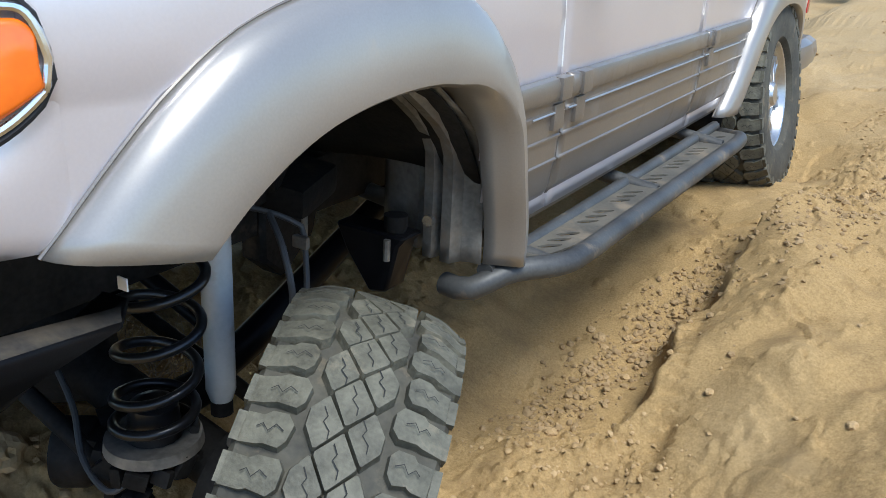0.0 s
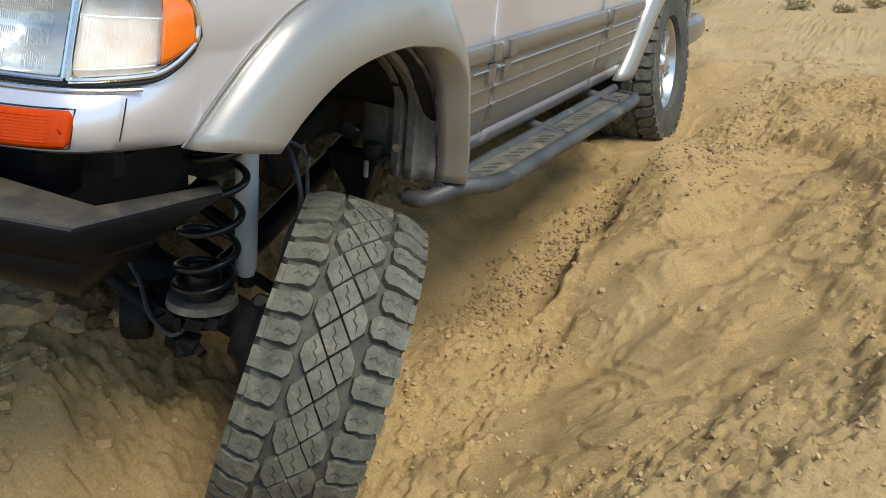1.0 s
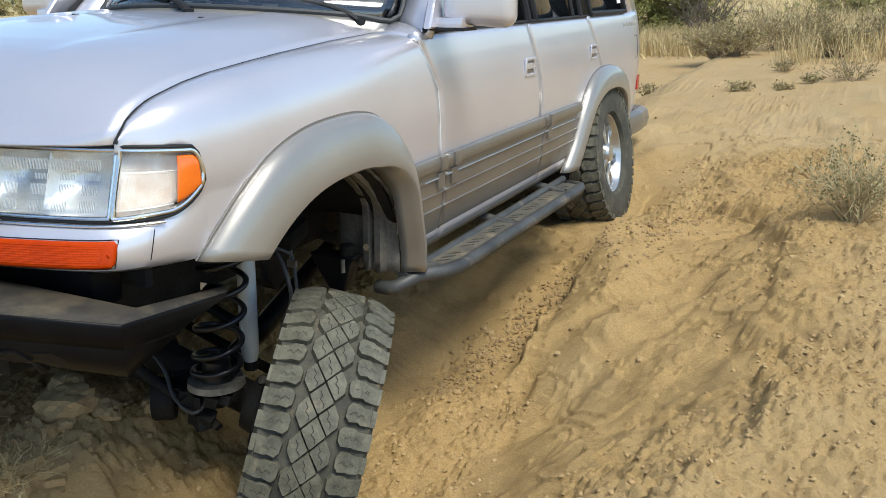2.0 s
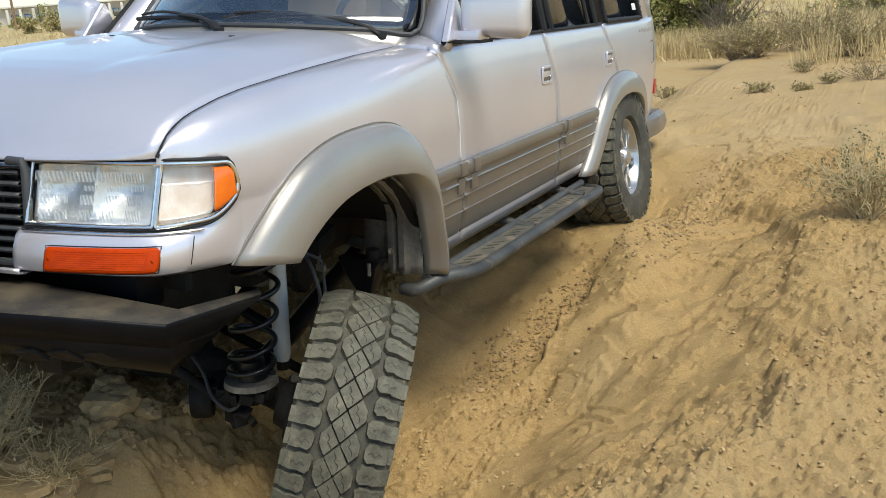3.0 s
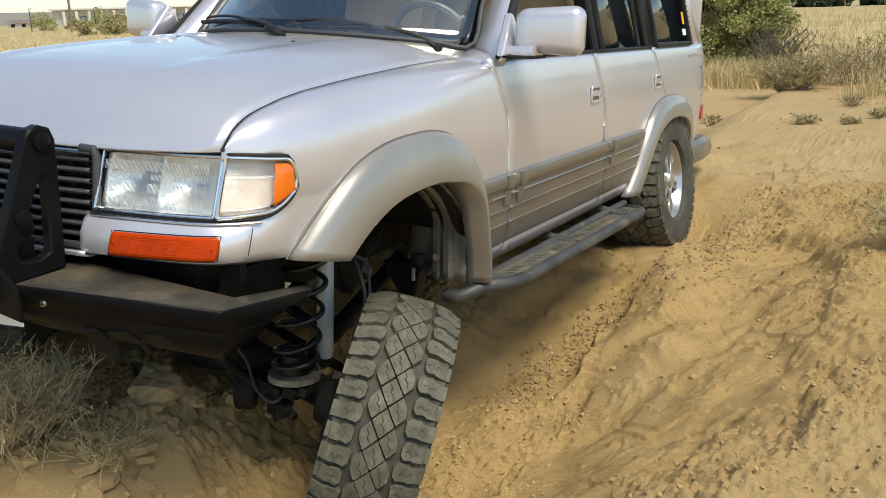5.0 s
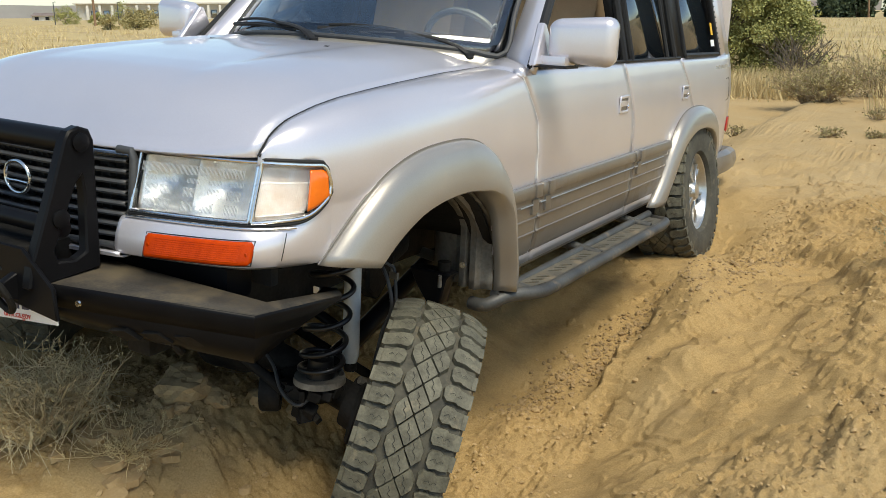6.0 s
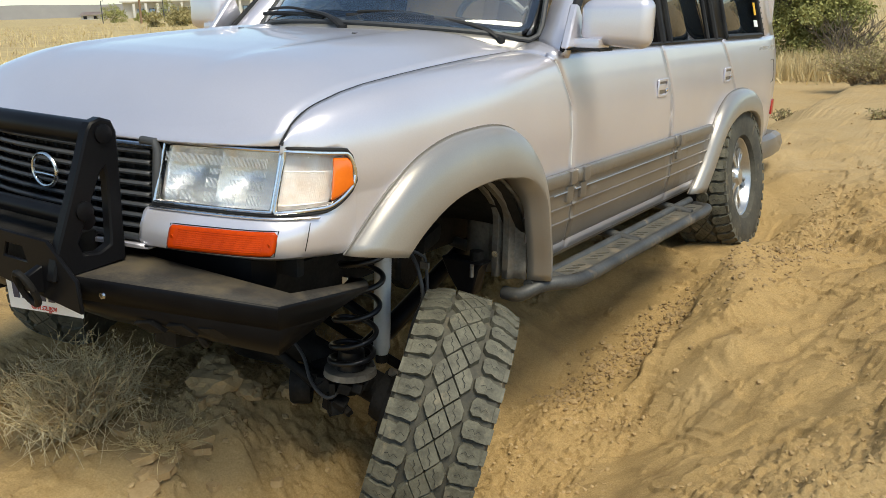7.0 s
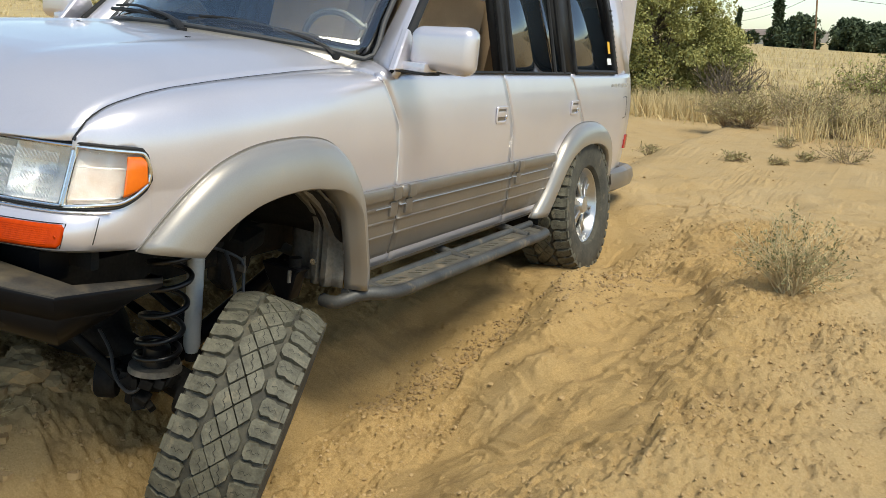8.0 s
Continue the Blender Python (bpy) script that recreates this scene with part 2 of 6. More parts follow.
def inside(poly, y, z):
    hit = False
    for (y0, z0), (y1, z1) in zip(poly, poly[1:] + poly[:1]):
        if (z0 > z) != (z1 > z) and y < (y1 - y0) * (z - z0) / (z1 - z0) + y0:
            hit = not hit
    return hit


# ---------------------------------------------------------------- ground
def fade(a):
    return a * a * a * (a * (a * 6 - 15) + 10)


def value_noise(x, y, seed):
    xi, yi = np.floor(x).astype(np.int64), np.floor(y).astype(np.int64)
    fx, fy = fade(x - xi), fade(y - yi)

    def h(a, b):
        v = (a * 374761393 + b * 668265263 + seed * 982451653) & 0xFFFFFFFF
        v = ((v ^ (v >> 13)) * 1274126177) & 0xFFFFFFFF
        return ((v ^ (v >> 16)) & 0xFFFF) / 65535.0 * 2 - 1

    return (h(xi, yi) * (1 - fx) + h(xi + 1, yi) * fx) * (1 - fy) + (h(xi, yi + 1) * (1 - fx) + h(xi + 1, yi + 1) * fx) * fy


def fbm(x, y, scale, octaves, seed, gain=0.5):
    out, amp = 0, 1.0
    for k in range(octaves):
        out = out + amp * value_noise(x * scale + 17.3 * k, y * scale - 9.1 * k, seed + k)
        scale, amp = scale * 2.03, amp * gain
    return out


def smooth(a):
    a = np.clip(a, 0, 1)
    return a * a * (3 - 2 * a)


def bump_at(x, y, cx, cy, rx, ry, turn=0.0):
    c, s = math.cos(turn), math.sin(turn)
    u, v = (x - cx) * c + (y - cy) * s, -(x - cx) * s + (y - cy) * c
    return np.exp(-(u / rx) ** 2 - (v / ry) ** 2)


def ground_height(x, y, fine=True):
    """The sandy ground: a rut under the near wheels, a bank beside it, a mound under the nose, flat dirt behind."""
    wob = 0.07 * fbm(x, y, 1.7, 3, 5)
    xx = x + wob
    floor = np.interp(y, (-1.6, -0.5, 0.6, 1.0, 1.5, 2.0, 2.5, 3.1, 3.6, 4.3), (-0.28, -0.34, -0.31, -0.30, -0.23, -0.12, -0.045, -0.06, 0.13, 0.26))
    crest = np.interp(y, (-2.0, 0.0, 1.0, 1.9, 3.0, 4.3), (-0.02, 0.05, 0.12, 0.23, 0.32, 0.28))
    right = floor + (crest - floor) * smooth((xx - 1.02) / 1.25)
    left = floor + (0.03 - floor) * smooth((0.66 - xx) / 0.62)
    h = np.where(xx > 0.8, right, left)
    h = h - 0.12 * bump_at(x, y, 0.98, -0.30, 0.30, 0.5)
    front = smooth((-0.55 - y) / 1.3)
    h = h * (1 - front) + front * (-0.14 + 0.10 * smooth((0.6 - xx) / 0.8) + 0.12 * smooth((xx - 1.6) / 1.2))
    h = h + 0.07 * bump_at(x, y, -0.05, -0.30, 0.30, 0.28) + 0.10 * bump_at(x, y, -0.8, -0.1, 0.5, 0.5)
    # spoil thrown up round the rear wheel, and the sharp lip of the rut
    h = h + 0.05 * bump_at(x, y, 1.42, 2.75, 0.16, 0.6, 0.15) - 0.02 * bump_at(x, y, 1.05, 3.0, 0.10, 0.4)
    ragged = 0.05 * fbm(x, y, 5, 3, 131)
    h = h + 0.16 * smooth((xx + ragged - 0.985 - 0.14 * (y - 1.2)) / 0.09) * smooth((2.6 - y) / 0.5) * smooth((y - 0.7) / 0.5) * (1 - smooth((xx - 1.3) / 0.5))
    h = h + 0.12 * bump_at(x, y, 1.21, 2.0, 0.15, 0.50, 0.2)
    # sand heaped against the rear wheel
    h = h + 0.055 * bump_at(x, y, 0.90, 2.86, 0.22, 0.36)
    # ragged ledge where the loose slope breaks from the crusted shelf
    line = np.interp(y, (-0.4, 0.28, 0.61, 1.06, 1.43, 2.13, 2.95, 3.5), (1.90, 1.98, 2.03, 2.05, 2.08, 1.82, 1.54, 1.48))
    gone = smooth((y + 0.5) / 0.6) * smooth((3.7 - y) / 0.5)
    torn = 0.10 * fbm(x, y, 2.6, 2, 201) + 0.045 * fbm(x, y, 11, 3, 203)
    step = x - line + torn
    h = h + gone * (0.045 * smooth(step / 0.10) - 0.030 * smooth(step / 0.9) - 0.008 * np.exp(-((step + 0.05) / 0.09) ** 2))
    far = smooth((np.hypot(x, y) - 9) / 40)
    h = h * (1 - far) + 0.25 * far
    near = np.exp(-np.maximum(0, np.hypot(x - 1.2, y - 1) - 3) / 6)
    h = h + 0.030 * near * fbm(x, y, 2.6, 3, 11)
    # furrows that run down the bank
    u = x * 0.55 + y * 0.83
    v = x * 0.83 - y * 0.55
    bank = smooth((xx - 0.9) / 0.3) * smooth((3.6 - y) / 1.2) * smooth((y + 1.2) / 0.8)
    h = h + 0.040 * bank * fbm(v * 3.4 + 0.35 * fbm(x, y, 2, 2, 3), u * 0.9, 1.0, 3, 23)
    if fine:
        rough = fbm(x, y, 9, 4, 31, 0.55)
        patchy = 0.15 + 0.85 * smooth((fbm(x, y, 1.9, 3, 211) + 0.02) / 0.3)
        h = h + (0.003 + 0.006 * smooth(fbm(x, y, 1.3, 3, 83) / 0.3)) * near * rough + 0.013 * near * patchy * np.maximum(0, fbm(x, y, 22, 4, 47, 0.6) - 0.26)
        # churned, lumpy soil in patches
        patch = smooth((fbm(x, y, 1.3, 3, 83) - 0.05) / 0.35)
        h = h + 0.018 * near * patch * np.abs(fbm(x, y, 24, 3, 91, 0.65)) ** 1.3
        # small slumps with a steep lower edge
        s1 = fbm(v * 2.2 + 0.5 * fbm(x, y, 3, 3, 141), u * 4.0, 1.0, 3, 151)
        slump = smooth((fbm(x, y, 1.1, 2, 161) - 0.02) / 0.25)
        h = h + 0.015 * near * bank * slump * (s1 * 1.6 - np.floor(s1 * 1.6)) ** 3
        # print of a tyre tread down the bank
        tr = (x - 1.13) * 0.97 + (y - 1.3) * 0.10
        along = (y - 1.3) * 0.97 - (x - 1.13) * 0.10
        strip_ = np.exp(-(tr / 0.030) ** 4) * smooth((along + 0.75) / 0.1) * smooth((0.75 - along) / 0.1)
        h = h + strip_ * (-0.018 + 0.014 * smooth((np.sin(along * 2 * np.pi / 0.038 + 40 * np.abs(tr)) + 0.3) / 0.5))
        h = h + 0.02 * (1 - near) * fbm(x, y, 0.7, 3, 51)
        # sharp ledges of crusted sand
        crust = fbm(x, y, 3.2, 4, 61)
        h = h + 0.016 * near * (smooth((crust - 0.12) / 0.035) - 0.5) * (0.35 + 0.65 * smooth((fbm(x, y, 0.9, 2, 71) + 0.1) / 0.3))
    return h


def height_at(x, y):
    return float(ground_height(np.array([x], float), np.array([y], float))[0])


def graded(a, b, step, far_a, far_b):
    mid = list(np.arange(a, b + 1e-6, step))
    lo, hi, s = [], [], step
    v = a
    while v > far_a:
        s *= 1.09
        v -= s
        lo.append(v)
    v, s = b, step
    while v < far_b:
        s *= 1.09
        v += s
        hi.append(v)
    return np.array(lo[::-1] + mid + hi)


def build_ground():
    gx, gy = graded(-0.8, 3.0, 0.0075, -900, 900), graded(-1.4, 4.0, 0.0075, -300, 1500)
    X, Y = np.meshgrid(gx, gy)
    Z = ground_height(X, Y)
    ny, nx = X.shape
    co = np.stack([X, Y, Z], -1).reshape(-1, 3)
    i = np.arange((ny - 1) * nx).reshape(ny - 1, nx)[:, :-1].ravel()
    faces = np.stack([i, i + 1, i + 1 + nx, i + nx], 1)
    me = bpy.data.meshes.new("ground")
    me.vertices.add(len(co))
    me.vertices.foreach_set("co", co.ravel())
    me.loops.add(faces.size)
    me.loops.foreach_set("vertex_index", faces.ravel())
    me.polygons.add(len(faces))
    me.polygons.foreach_set("loop_start", np.arange(0, faces.size, 4))
    me.update()
    me.shade_smooth()
    ob = new("ground", me)
    m = bpy.data.materials.new("sandy_soil")
    m.use_nodes = True
    n, l = m.node_tree.nodes, m.node_tree.links
    b = n["Principled BSDF"]
    co = n.new("ShaderNodeTexCoord")

    def noise_node(scale, detail, rough=0.55):
        t = n.new("ShaderNodeTexNoise")
        t.inputs["Scale"].default_value, t.inputs["Detail"].default_value, t.inputs["Roughness"].default_value = scale, detail, rough
        l.new(co.outputs["Object"], t.inputs["Vector"])
        return t.outputs["Fac"]

    def mix(fac, a, c, lo=0.35, hi=0.65):
        r = n.new("ShaderNodeMapRange")
        r.inputs["From Min"].default_value, r.inputs["From Max"].default_value = lo, hi
        l.new(fac, r.inputs["Value"])
        x = n.new("ShaderNodeMix")
        x.data_type = "RGBA"
        l.new(r.outputs["Result"], x.inputs["Factor"])
        for key, val in (("A", a), ("B", c)):
            if isinstance(val, tuple):
                x.inputs[key].default_value = (*val, 1)
            else:
                l.new(val, x.inputs[key])
        return x.outputs["Result"]

    grain = mix(noise_node(140, 4, 0.7), (0.300, 0.197, 0.081), (0.505, 0.343, 0.154), 0.3, 0.7)
    damp = mix(noise_node(4.5, 8, 0.70), (0.275, 0.183, 0.084), grain, 0.30, 0.48)
    pale = mix(noise_node(0.8, 4), damp, (0.455, 0.34, 0.185), 0.52, 0.85)
    sep = n.new("ShaderNodeSeparateXYZ")
    l.new(co.outputs["Object"], sep.inputs[0])
    # the crusted shelf and the trodden dirt behind are paler than the loose slope
    def calc(op, a, c):
        q = n.new("ShaderNodeMath")
        q.operation = op
        for k, val in enumerate((a, c)):
            if isinstance(val, float):
                q.inputs[k].default_value = val
            else:
                l.new(val, q.inputs[k])
        return q.outputs[0]

    shelf = calc("MAXIMUM", calc("SUBTRACT", sep.outputs["X"], 2.15), calc("MULTIPLY", calc("SUBTRACT", sep.outputs["Y"], 3.3), 0.6))
    shelf = calc("ADD", calc("MINIMUM", shelf, 0.42), noise_node(1.6, 7, 0.68))
    crusty = mix(noise_node(90, 5, 0.7), (0.315, 0.226, 0.117), (0.525, 0.392, 0.218), 0.3, 0.7)
    pale = mix(shelf, pale, crusty, 0.50, 1.25)
    straw = mix(noise_node(0.35, 6, 0.7), (0.34, 0.255, 0.14), (0.50, 0.39, 0.19), 0.35, 0.65)
    away = n.new("ShaderNodeVectorMath")
    away.operation = "LENGTH"
    l.new(co.outputs["Object"], away.inputs[0])
    edge = n.new("ShaderNodeMath")
    edge.operation = "MULTIPLY_ADD"
    l.new(noise_node(0.5, 4), edge.inputs[0])
    edge.inputs[1].default_value = 8.0
    l.new(away.outputs["Value"], edge.inputs[2])
    final = mix(edge.outputs[0], pale, straw, 15.0, 19.0)
    l.new(final, b.inputs["Base Color"])
    b.inputs["Roughness"].default_value = 0.95
    b.inputs["Specular IOR Level"].default_value = 0.15
    bump = n.new("ShaderNodeBump")
    bump.inputs["Strength"].default_value, bump.inputs["Distance"].default_value = 0.8, 0.010
    l.new(noise_node(70, 8, 0.78), bump.inputs["Height"])
    l.new(bump.outputs["Normal"], b.inputs["Normal"])
    me.materials.append(m)
    return tagged(ob, "churned tan sandy ground with ruts and crusted ledges", "ground", kind="structure"), m


ground, SOIL = build_ground()

# ---------------------------------------------------------------- the off-road wagon
truck = new("off_road_wagon")
truck.matrix_world = LEVEL
tagged(truck, "dusty silver-beige off-road wagon, one front wheel drooped in sand", "car")

# plan of the nose: half width against length, at mid lamp height
NOSE = curve_points([(0, -0.805, 0), (0.2, -0.797, 0), (0.43, -0.76, 0), (0.6, -0.722, 0), (0.735, -0.678, 0), (0.80, -0.622, 0), (0.84, -0.55, 0), (0.866, -0.45, 0), (0.884, -0.33, 0), (0.892, -0.1, 0)], 160)
NOSE_BY_Y = [(p.y, p.x) for p in NOSE]


def nose(k, z, off=0.0, sx=1, rake=0.30):
    """A point of the nose: k runs 0..1 from the middle of the front round to the wing; off pushes outward."""
    f = k * (len(NOSE) - 1)
    i = min(int(f), len(NOSE) - 2)
    p = NOSE[i].lerp(NOSE[i + 1], f - i)
    d = (NOSE[i + 1] - NOSE[i]).normalized()
    out = Vector((d.y, -d.x, 0))
    q = p + out * off
    lean = rake * max(0.0, min(1.0, (-0.30 - p.y) / 0.3))
    return Vector((sx * q.x, q.y + (z - 0.97) * lean, z))


def k_at_x(x):
    for i, p in enumerate(NOSE):
        if p.x >= x:
            return i / (len(NOSE) - 1)
    return 1.0


SEAM = [(-0.72, 0.757, 1.056), (-0.68, 0.757, 1.062), (-0.66, 0.757, 1.076), (-0.635, 0.756, 1.109), (-0.60, 0.754, 1.131), (-0.565, 0.752, 1.147), (-0.525, 0.751, 1.159), (-0.43, 0.748, 1.180), (-0.33, 0.745, 1.195), (-0.15, 0.736, 1.211), (0.0, 0.727, 1.222), (0.3, 0.708, 1.240), (0.645, 0.685, 1.252)]


def wing_x(y):
    return lerp_table(NOSE_BY_Y, y)[0] if y < -0.1 else 0.892 + 0.008 * ss((y + 0.1) / 0.6)


def side_x(y, z):
    w = wing_x(y)
    if z > 0.95:
        w -= 0.036 * ((z - 0.95) / 0.3) ** 2
    else:
        w -= 0.022 * ((0.95 - z) / 0.4) ** 2
    w -= 0.05 * ss((y - 3.5) / 0.5) ** 2
    return w


ARCH_F_OUT = [(-0.535, 0.768), (-0.452, 0.862), (-0.375, 0.935), (-0.275, 0.996), (-0.14, 1.036), (0.0, 1.050), (0.15, 1.048), (0.275, 1.016), (0.365, 0.935), (0.43, 0.815), (0.485, 0.66), (0.53, 0.55), (0.555, 0.455)]
ARCH_F_IN = [(-0.365, 0.738), (-0.31, 0.786), (-0.235, 0.830), (-0.15, 0.862), (-0.05, 0.880), (0.07, 0.886), (0.17, 0.876), (0.245, 0.845), (0.30, 0.77), (0.345, 0.65), (0.385, 0.55), (0.41, 0.455)]
ARCH_R_OUT = [(2.25, 0.470), (2.36, 0.62), (2.45, 0.78), (2.54, 0.885), (2.67, 0.952), (2.84, 0.978), (3.05, 0.972), (3.22, 0.935), (3.36, 0.86), (3.46, 0.73), (3.50, 0.60)]
ARCH_R_IN = [(2.39, 0.470), (2.46, 0.60), (2.54, 0.73), (2.63, 0.80), (2.77, 0.842), (2.92, 0.85), (3.08, 0.835), (3.22, 0.79), (3.30, 0.70), (3.34, 0.60)]


def middle(a, b, n=24):
    pa = curve_points([(0, *p) for p in a], n)
    pb = curve_points([(0, *p) for p in b], n)
    return [((p.y + q.y) / 2, (p.z + q.z) / 2) for p, q in zip(pa, pb)]


CUT_F = middle(ARCH_F_OUT, ARCH_F_IN) + [(0.47, 0.2), (-0.47, 0.2)]
CUT_R = middle(ARCH_R_OUT, ARCH_R_IN) + [(3.42, 0.2), (2.32, 0.2)]


def not_arch(c):
    return not inside(CUT_F, c.y, c.z) and not inside(CUT_R, c.y, c.z)


def door_front(z):
    return 0.705 - 0.62 * max(0, z - 1.07) + 0.10 * max(0, 1.07 - z)


def door_mid(z):
    return 1.80 - 0.45 * max(0, z - 1.0) + 0.14 * max(0, 1.0 - z)


def door_back(z):
    return 2.80 - 0.85 * max(0, z - 1.03) + 0.9 * max(0, 1.03 - z)


def wing_rows(sx):
    rows = []
    for i in range(65):
        y = -0.670 + 1.27 * i / 64
        xs, zs = lerp_table(SEAM, y)
        xo = side_x(y, 0.95)
        rise = 0.62 - 0.22 * ss((y + 0.5) / 1.1)
        row = []
        def to_door(v, z):
            return v if v < 0.2 else 0.2 + (v - 0.2) / 0.4 * (door_front(z) - 0.0035 - 0.2)
        for j in range(19):
            a = math.pi / 2 * j / 18
            z = 0.95 + (zs - 0.95) * math.cos(a) ** rise
            x = xs + 0.004 + (xo - xs) * math.sin(a) ** (rise + 0.12)
            wgt = ss((y - 0.05) / 0.5) * (1 - ((z - 0.95) / (zs - 0.95)) ** 10)
            row.append(Vector((sx * (x + (side_x(y, z) + 0.002 - x) * wgt), to_door(y, z), z)))
        low = 0.50 if y > -0.35 else 0.772
        for j in range(1, 15):
            z = 0.95 + (low - 0.95) * j / 14
            yy = y if y > -0.60 else -0.60
            row.append(Vector((sx * side_x(yy, z), to_door(y, z), z)))
        rows.append(row)
    return rows


def build_side(sx):
    own = truck
    front_cut = lambda c: not_arch(c) and not (c.y < -0.524 and c.z < 1.045)
    panel("wing", wing_rows(sx), PAINT, own, 0.004, front_cut)

    def door_rows(fa, fb, n, low=0.50, top=1.258):
        rows = []
        for j in range(25):
            z = top + (low - top) * j / 24
            a, b = fa(z), fb(z)
            rows.append([Vector((sx * (side_x(a + (b - a) * i / n, z) + 0.002), a + (b - a) * i / n, z)) for i in range(n + 1)])
        return rows

    back = lambda c: not_arch(c)
    front_door = panel("front_door", door_rows(lambda z: door_front(z) + 0.002, lambda z: door_mid(z) - 0.002, 26), PAINT, own, 0.03)
    rear_door = panel("rear_door", door_rows(lambda z: door_mid(z) + 0.002, lambda z: min(door_back(z) - 0.002, 3.2), 26), PAINT, own, 0.03, back)
    panel("quarter_panel", door_rows(lambda z: min(door_back(z) + 0.002, 3.2), lambda z: 3.96 - 0.06 * max(0, z - 1.0), 30, 0.60), PAINT, own, 0.02, back)
    # dark gap behind the shut lines
    for f in (door_front, door_mid, door_back):
        pts = [(sx * (side_x(f(z), z) - 0.022), f(z), z) for z in (1.20, 1.15, 1.05, 1.0, 0.9)]
        part("shut_line_seal", tube_bm(pts, 0.012, 8), TRIM, own)
        # white bead in the gap: the bright highlight of the panel edge as colour
        pts = [(sx * (side_x(f(z), z) - 0.0010), f(z) + 0.0004, z) for z in np.linspace(1.225 if f is door_front else 1.25, 0.84 if f is not door_back else 1.0, 12)]
        part("shut_line_highlight", tube_bm(pts, 0.0026, 6), SEAL_WHITE, own, "white line standing in for the shut-line edge highlight")

    # cladding strips with ribs
    ribs = [(0.826, 0.000), (0.822, 0.016), (0.812, 0.020), (0.784, 0.022), (0.776, 0.018), (0.772, 0.008), (0.752, 0.008), (0.749, 0.013), (0.741, 0.013), (0.738, 0.007), (0.692, 0.008), (0.689, 0.012), (0.684, 0.012), (0.681, 0.007), (0.634, 0.008), (0.631, 0.012), (0.626, 0.012), (0.623, 0.007), (0.56, 0.004), (0.525, -0.012)]
    for name, host, a, b in (("cladding", own, 0.44, 0.73), ("cladding", front_door, 0.742, 1.832), ("cladding", rear_door, 1.846, 2.42)):
        rows = []
        n = 30
        for z, d in ribs:
            rows.append([Vector((sx * (side_x(y, z) + 0.006 + d), y, z)) for y in np.linspace(a, b, n)])
        panel(name, rows, CLADDING, host, 0.012, lambda c: not_arch(c), "dusty grey-brown ribbed plastic cladding")
        for z0, mat in ((0.7465, BRIGHT),):
            pts = [(sx * (side_x(y, z0) + 0.019), y, z0) for y in np.linspace(max(a, 0.56) + 0.005, min(b, 2.33) - 0.005, 12)]
            part("bright_strip", tube_bm(pts, 0.003, 6), mat, host, "thin bright metal strip")
        yb = (b - 0.03) if a < 0.5 else a + 0.075
        bm = bmesh.new()
        for zc, hh, dd in ((0.800, 0.052, 0.031), (0.735, 0.060, 0.020)):
            block_bm((sx * (side_x(yb, zc) + dd - 0.012), yb, zc), (0.03, 0.055, hh), 0.008, bm=bm)
        part("cladding_block", bm, CLADDING, host)

    # wheel-arch flares
    FACE = ((0.0, 0.001), (0.03, 0.018), (0.09, 0.034), (0.20, 0.046), (0.40, 0.056), (0.65, 0.064), (0.88, 0.068), (0.96, 0.066), (1.0, 0.056), (1.0, 0.02), (0.985, -0.055))
    LEG = ((0.0, 0.001), (0.04, 0.030), (0.10, 0.055), (0.20, 0.074), (0.32, 0.085), (0.42, 0.091), (0.50, 0.092), (0.54, 0.087), (0.60, 0.066), (0.68, 0.040), (0.76, 0.015))

    def flare(name, outer, inner, rear):
        n = 44
        po = curve_points([(0, *p) for p in outer], n)
        pi = curve_points([(0, *p) for p in inner], n)
        rows = []
        for k in range(n):
            o, q = po[k], pi[k]
            e = ss(min(k, n - 1 - k) / 5)
            crest = 0.044 + 0.016 * e
            row = []
            # down the rear leg the face narrows and a deep return turns inward
            turned = 0.0 if rear else ss((k / (n - 1) - 0.52) / 0.24)
            for (u, out), (u2, out2) in zip(FACE, LEG):
                u, out = u + (u2 - u) * turned, out + (out2 - out) * turned
                y, z = o.y + (q.y - o.y) * u, o.z + (q.z - o.z) * u
                row.append(Vector((sx * (side_x(min(max(y, -0.62), 3.8), min(z, 1.0)) + out), y, z)))
            rows.append(row)
        ob = panel(name, rows, FLARE, own, 0.006, None, "grey-beige flared wheel-arch moulding with dust")
        pts = [(sx * (side_x(min(max(p.y, -0.62), 3.8), min(p.z, 1.0)) + 0.003), p.y, p.z) for p in po]
        part("flare_seal", tube_bm(pts, 0.0028, 6), CLADDING, ob, "dusty edge bead")
        return ob

    ff = flare("front_flare", ARCH_F_OUT, ARCH_F_IN, False)
    flare("rear_flare", ARCH_R_OUT, ARCH_R_IN, True)

    # inner arches
    for cy, cz, ry, rz, y0 in ((0.03, 0.42, 0.45, 0.47, 0), (2.90, 0.38, 0.50, 0.50, 1)):
        rows = []
        for k in range(25):
            a = math.pi * (-0.02 + 1.04 * k / 24)
            rows.append([Vector((sx * x, cy - ry * math.cos(a), cz + rz * math.sin(a) + 0.012 * math.sin(9 * x + 3 * a))) for x in np.linspace(0.36, 0.875, 10)])
        keep = (lambda c: c.z > 0.72 or (c.y > 0.1 and c.z > 0.63)) if y0 == 0 else None
        panel("arch_liner", rows, UNDER, own, 0.004, keep, "dark dirty inner wheel arch")

    # sill, pinch weld and step
    rows = []
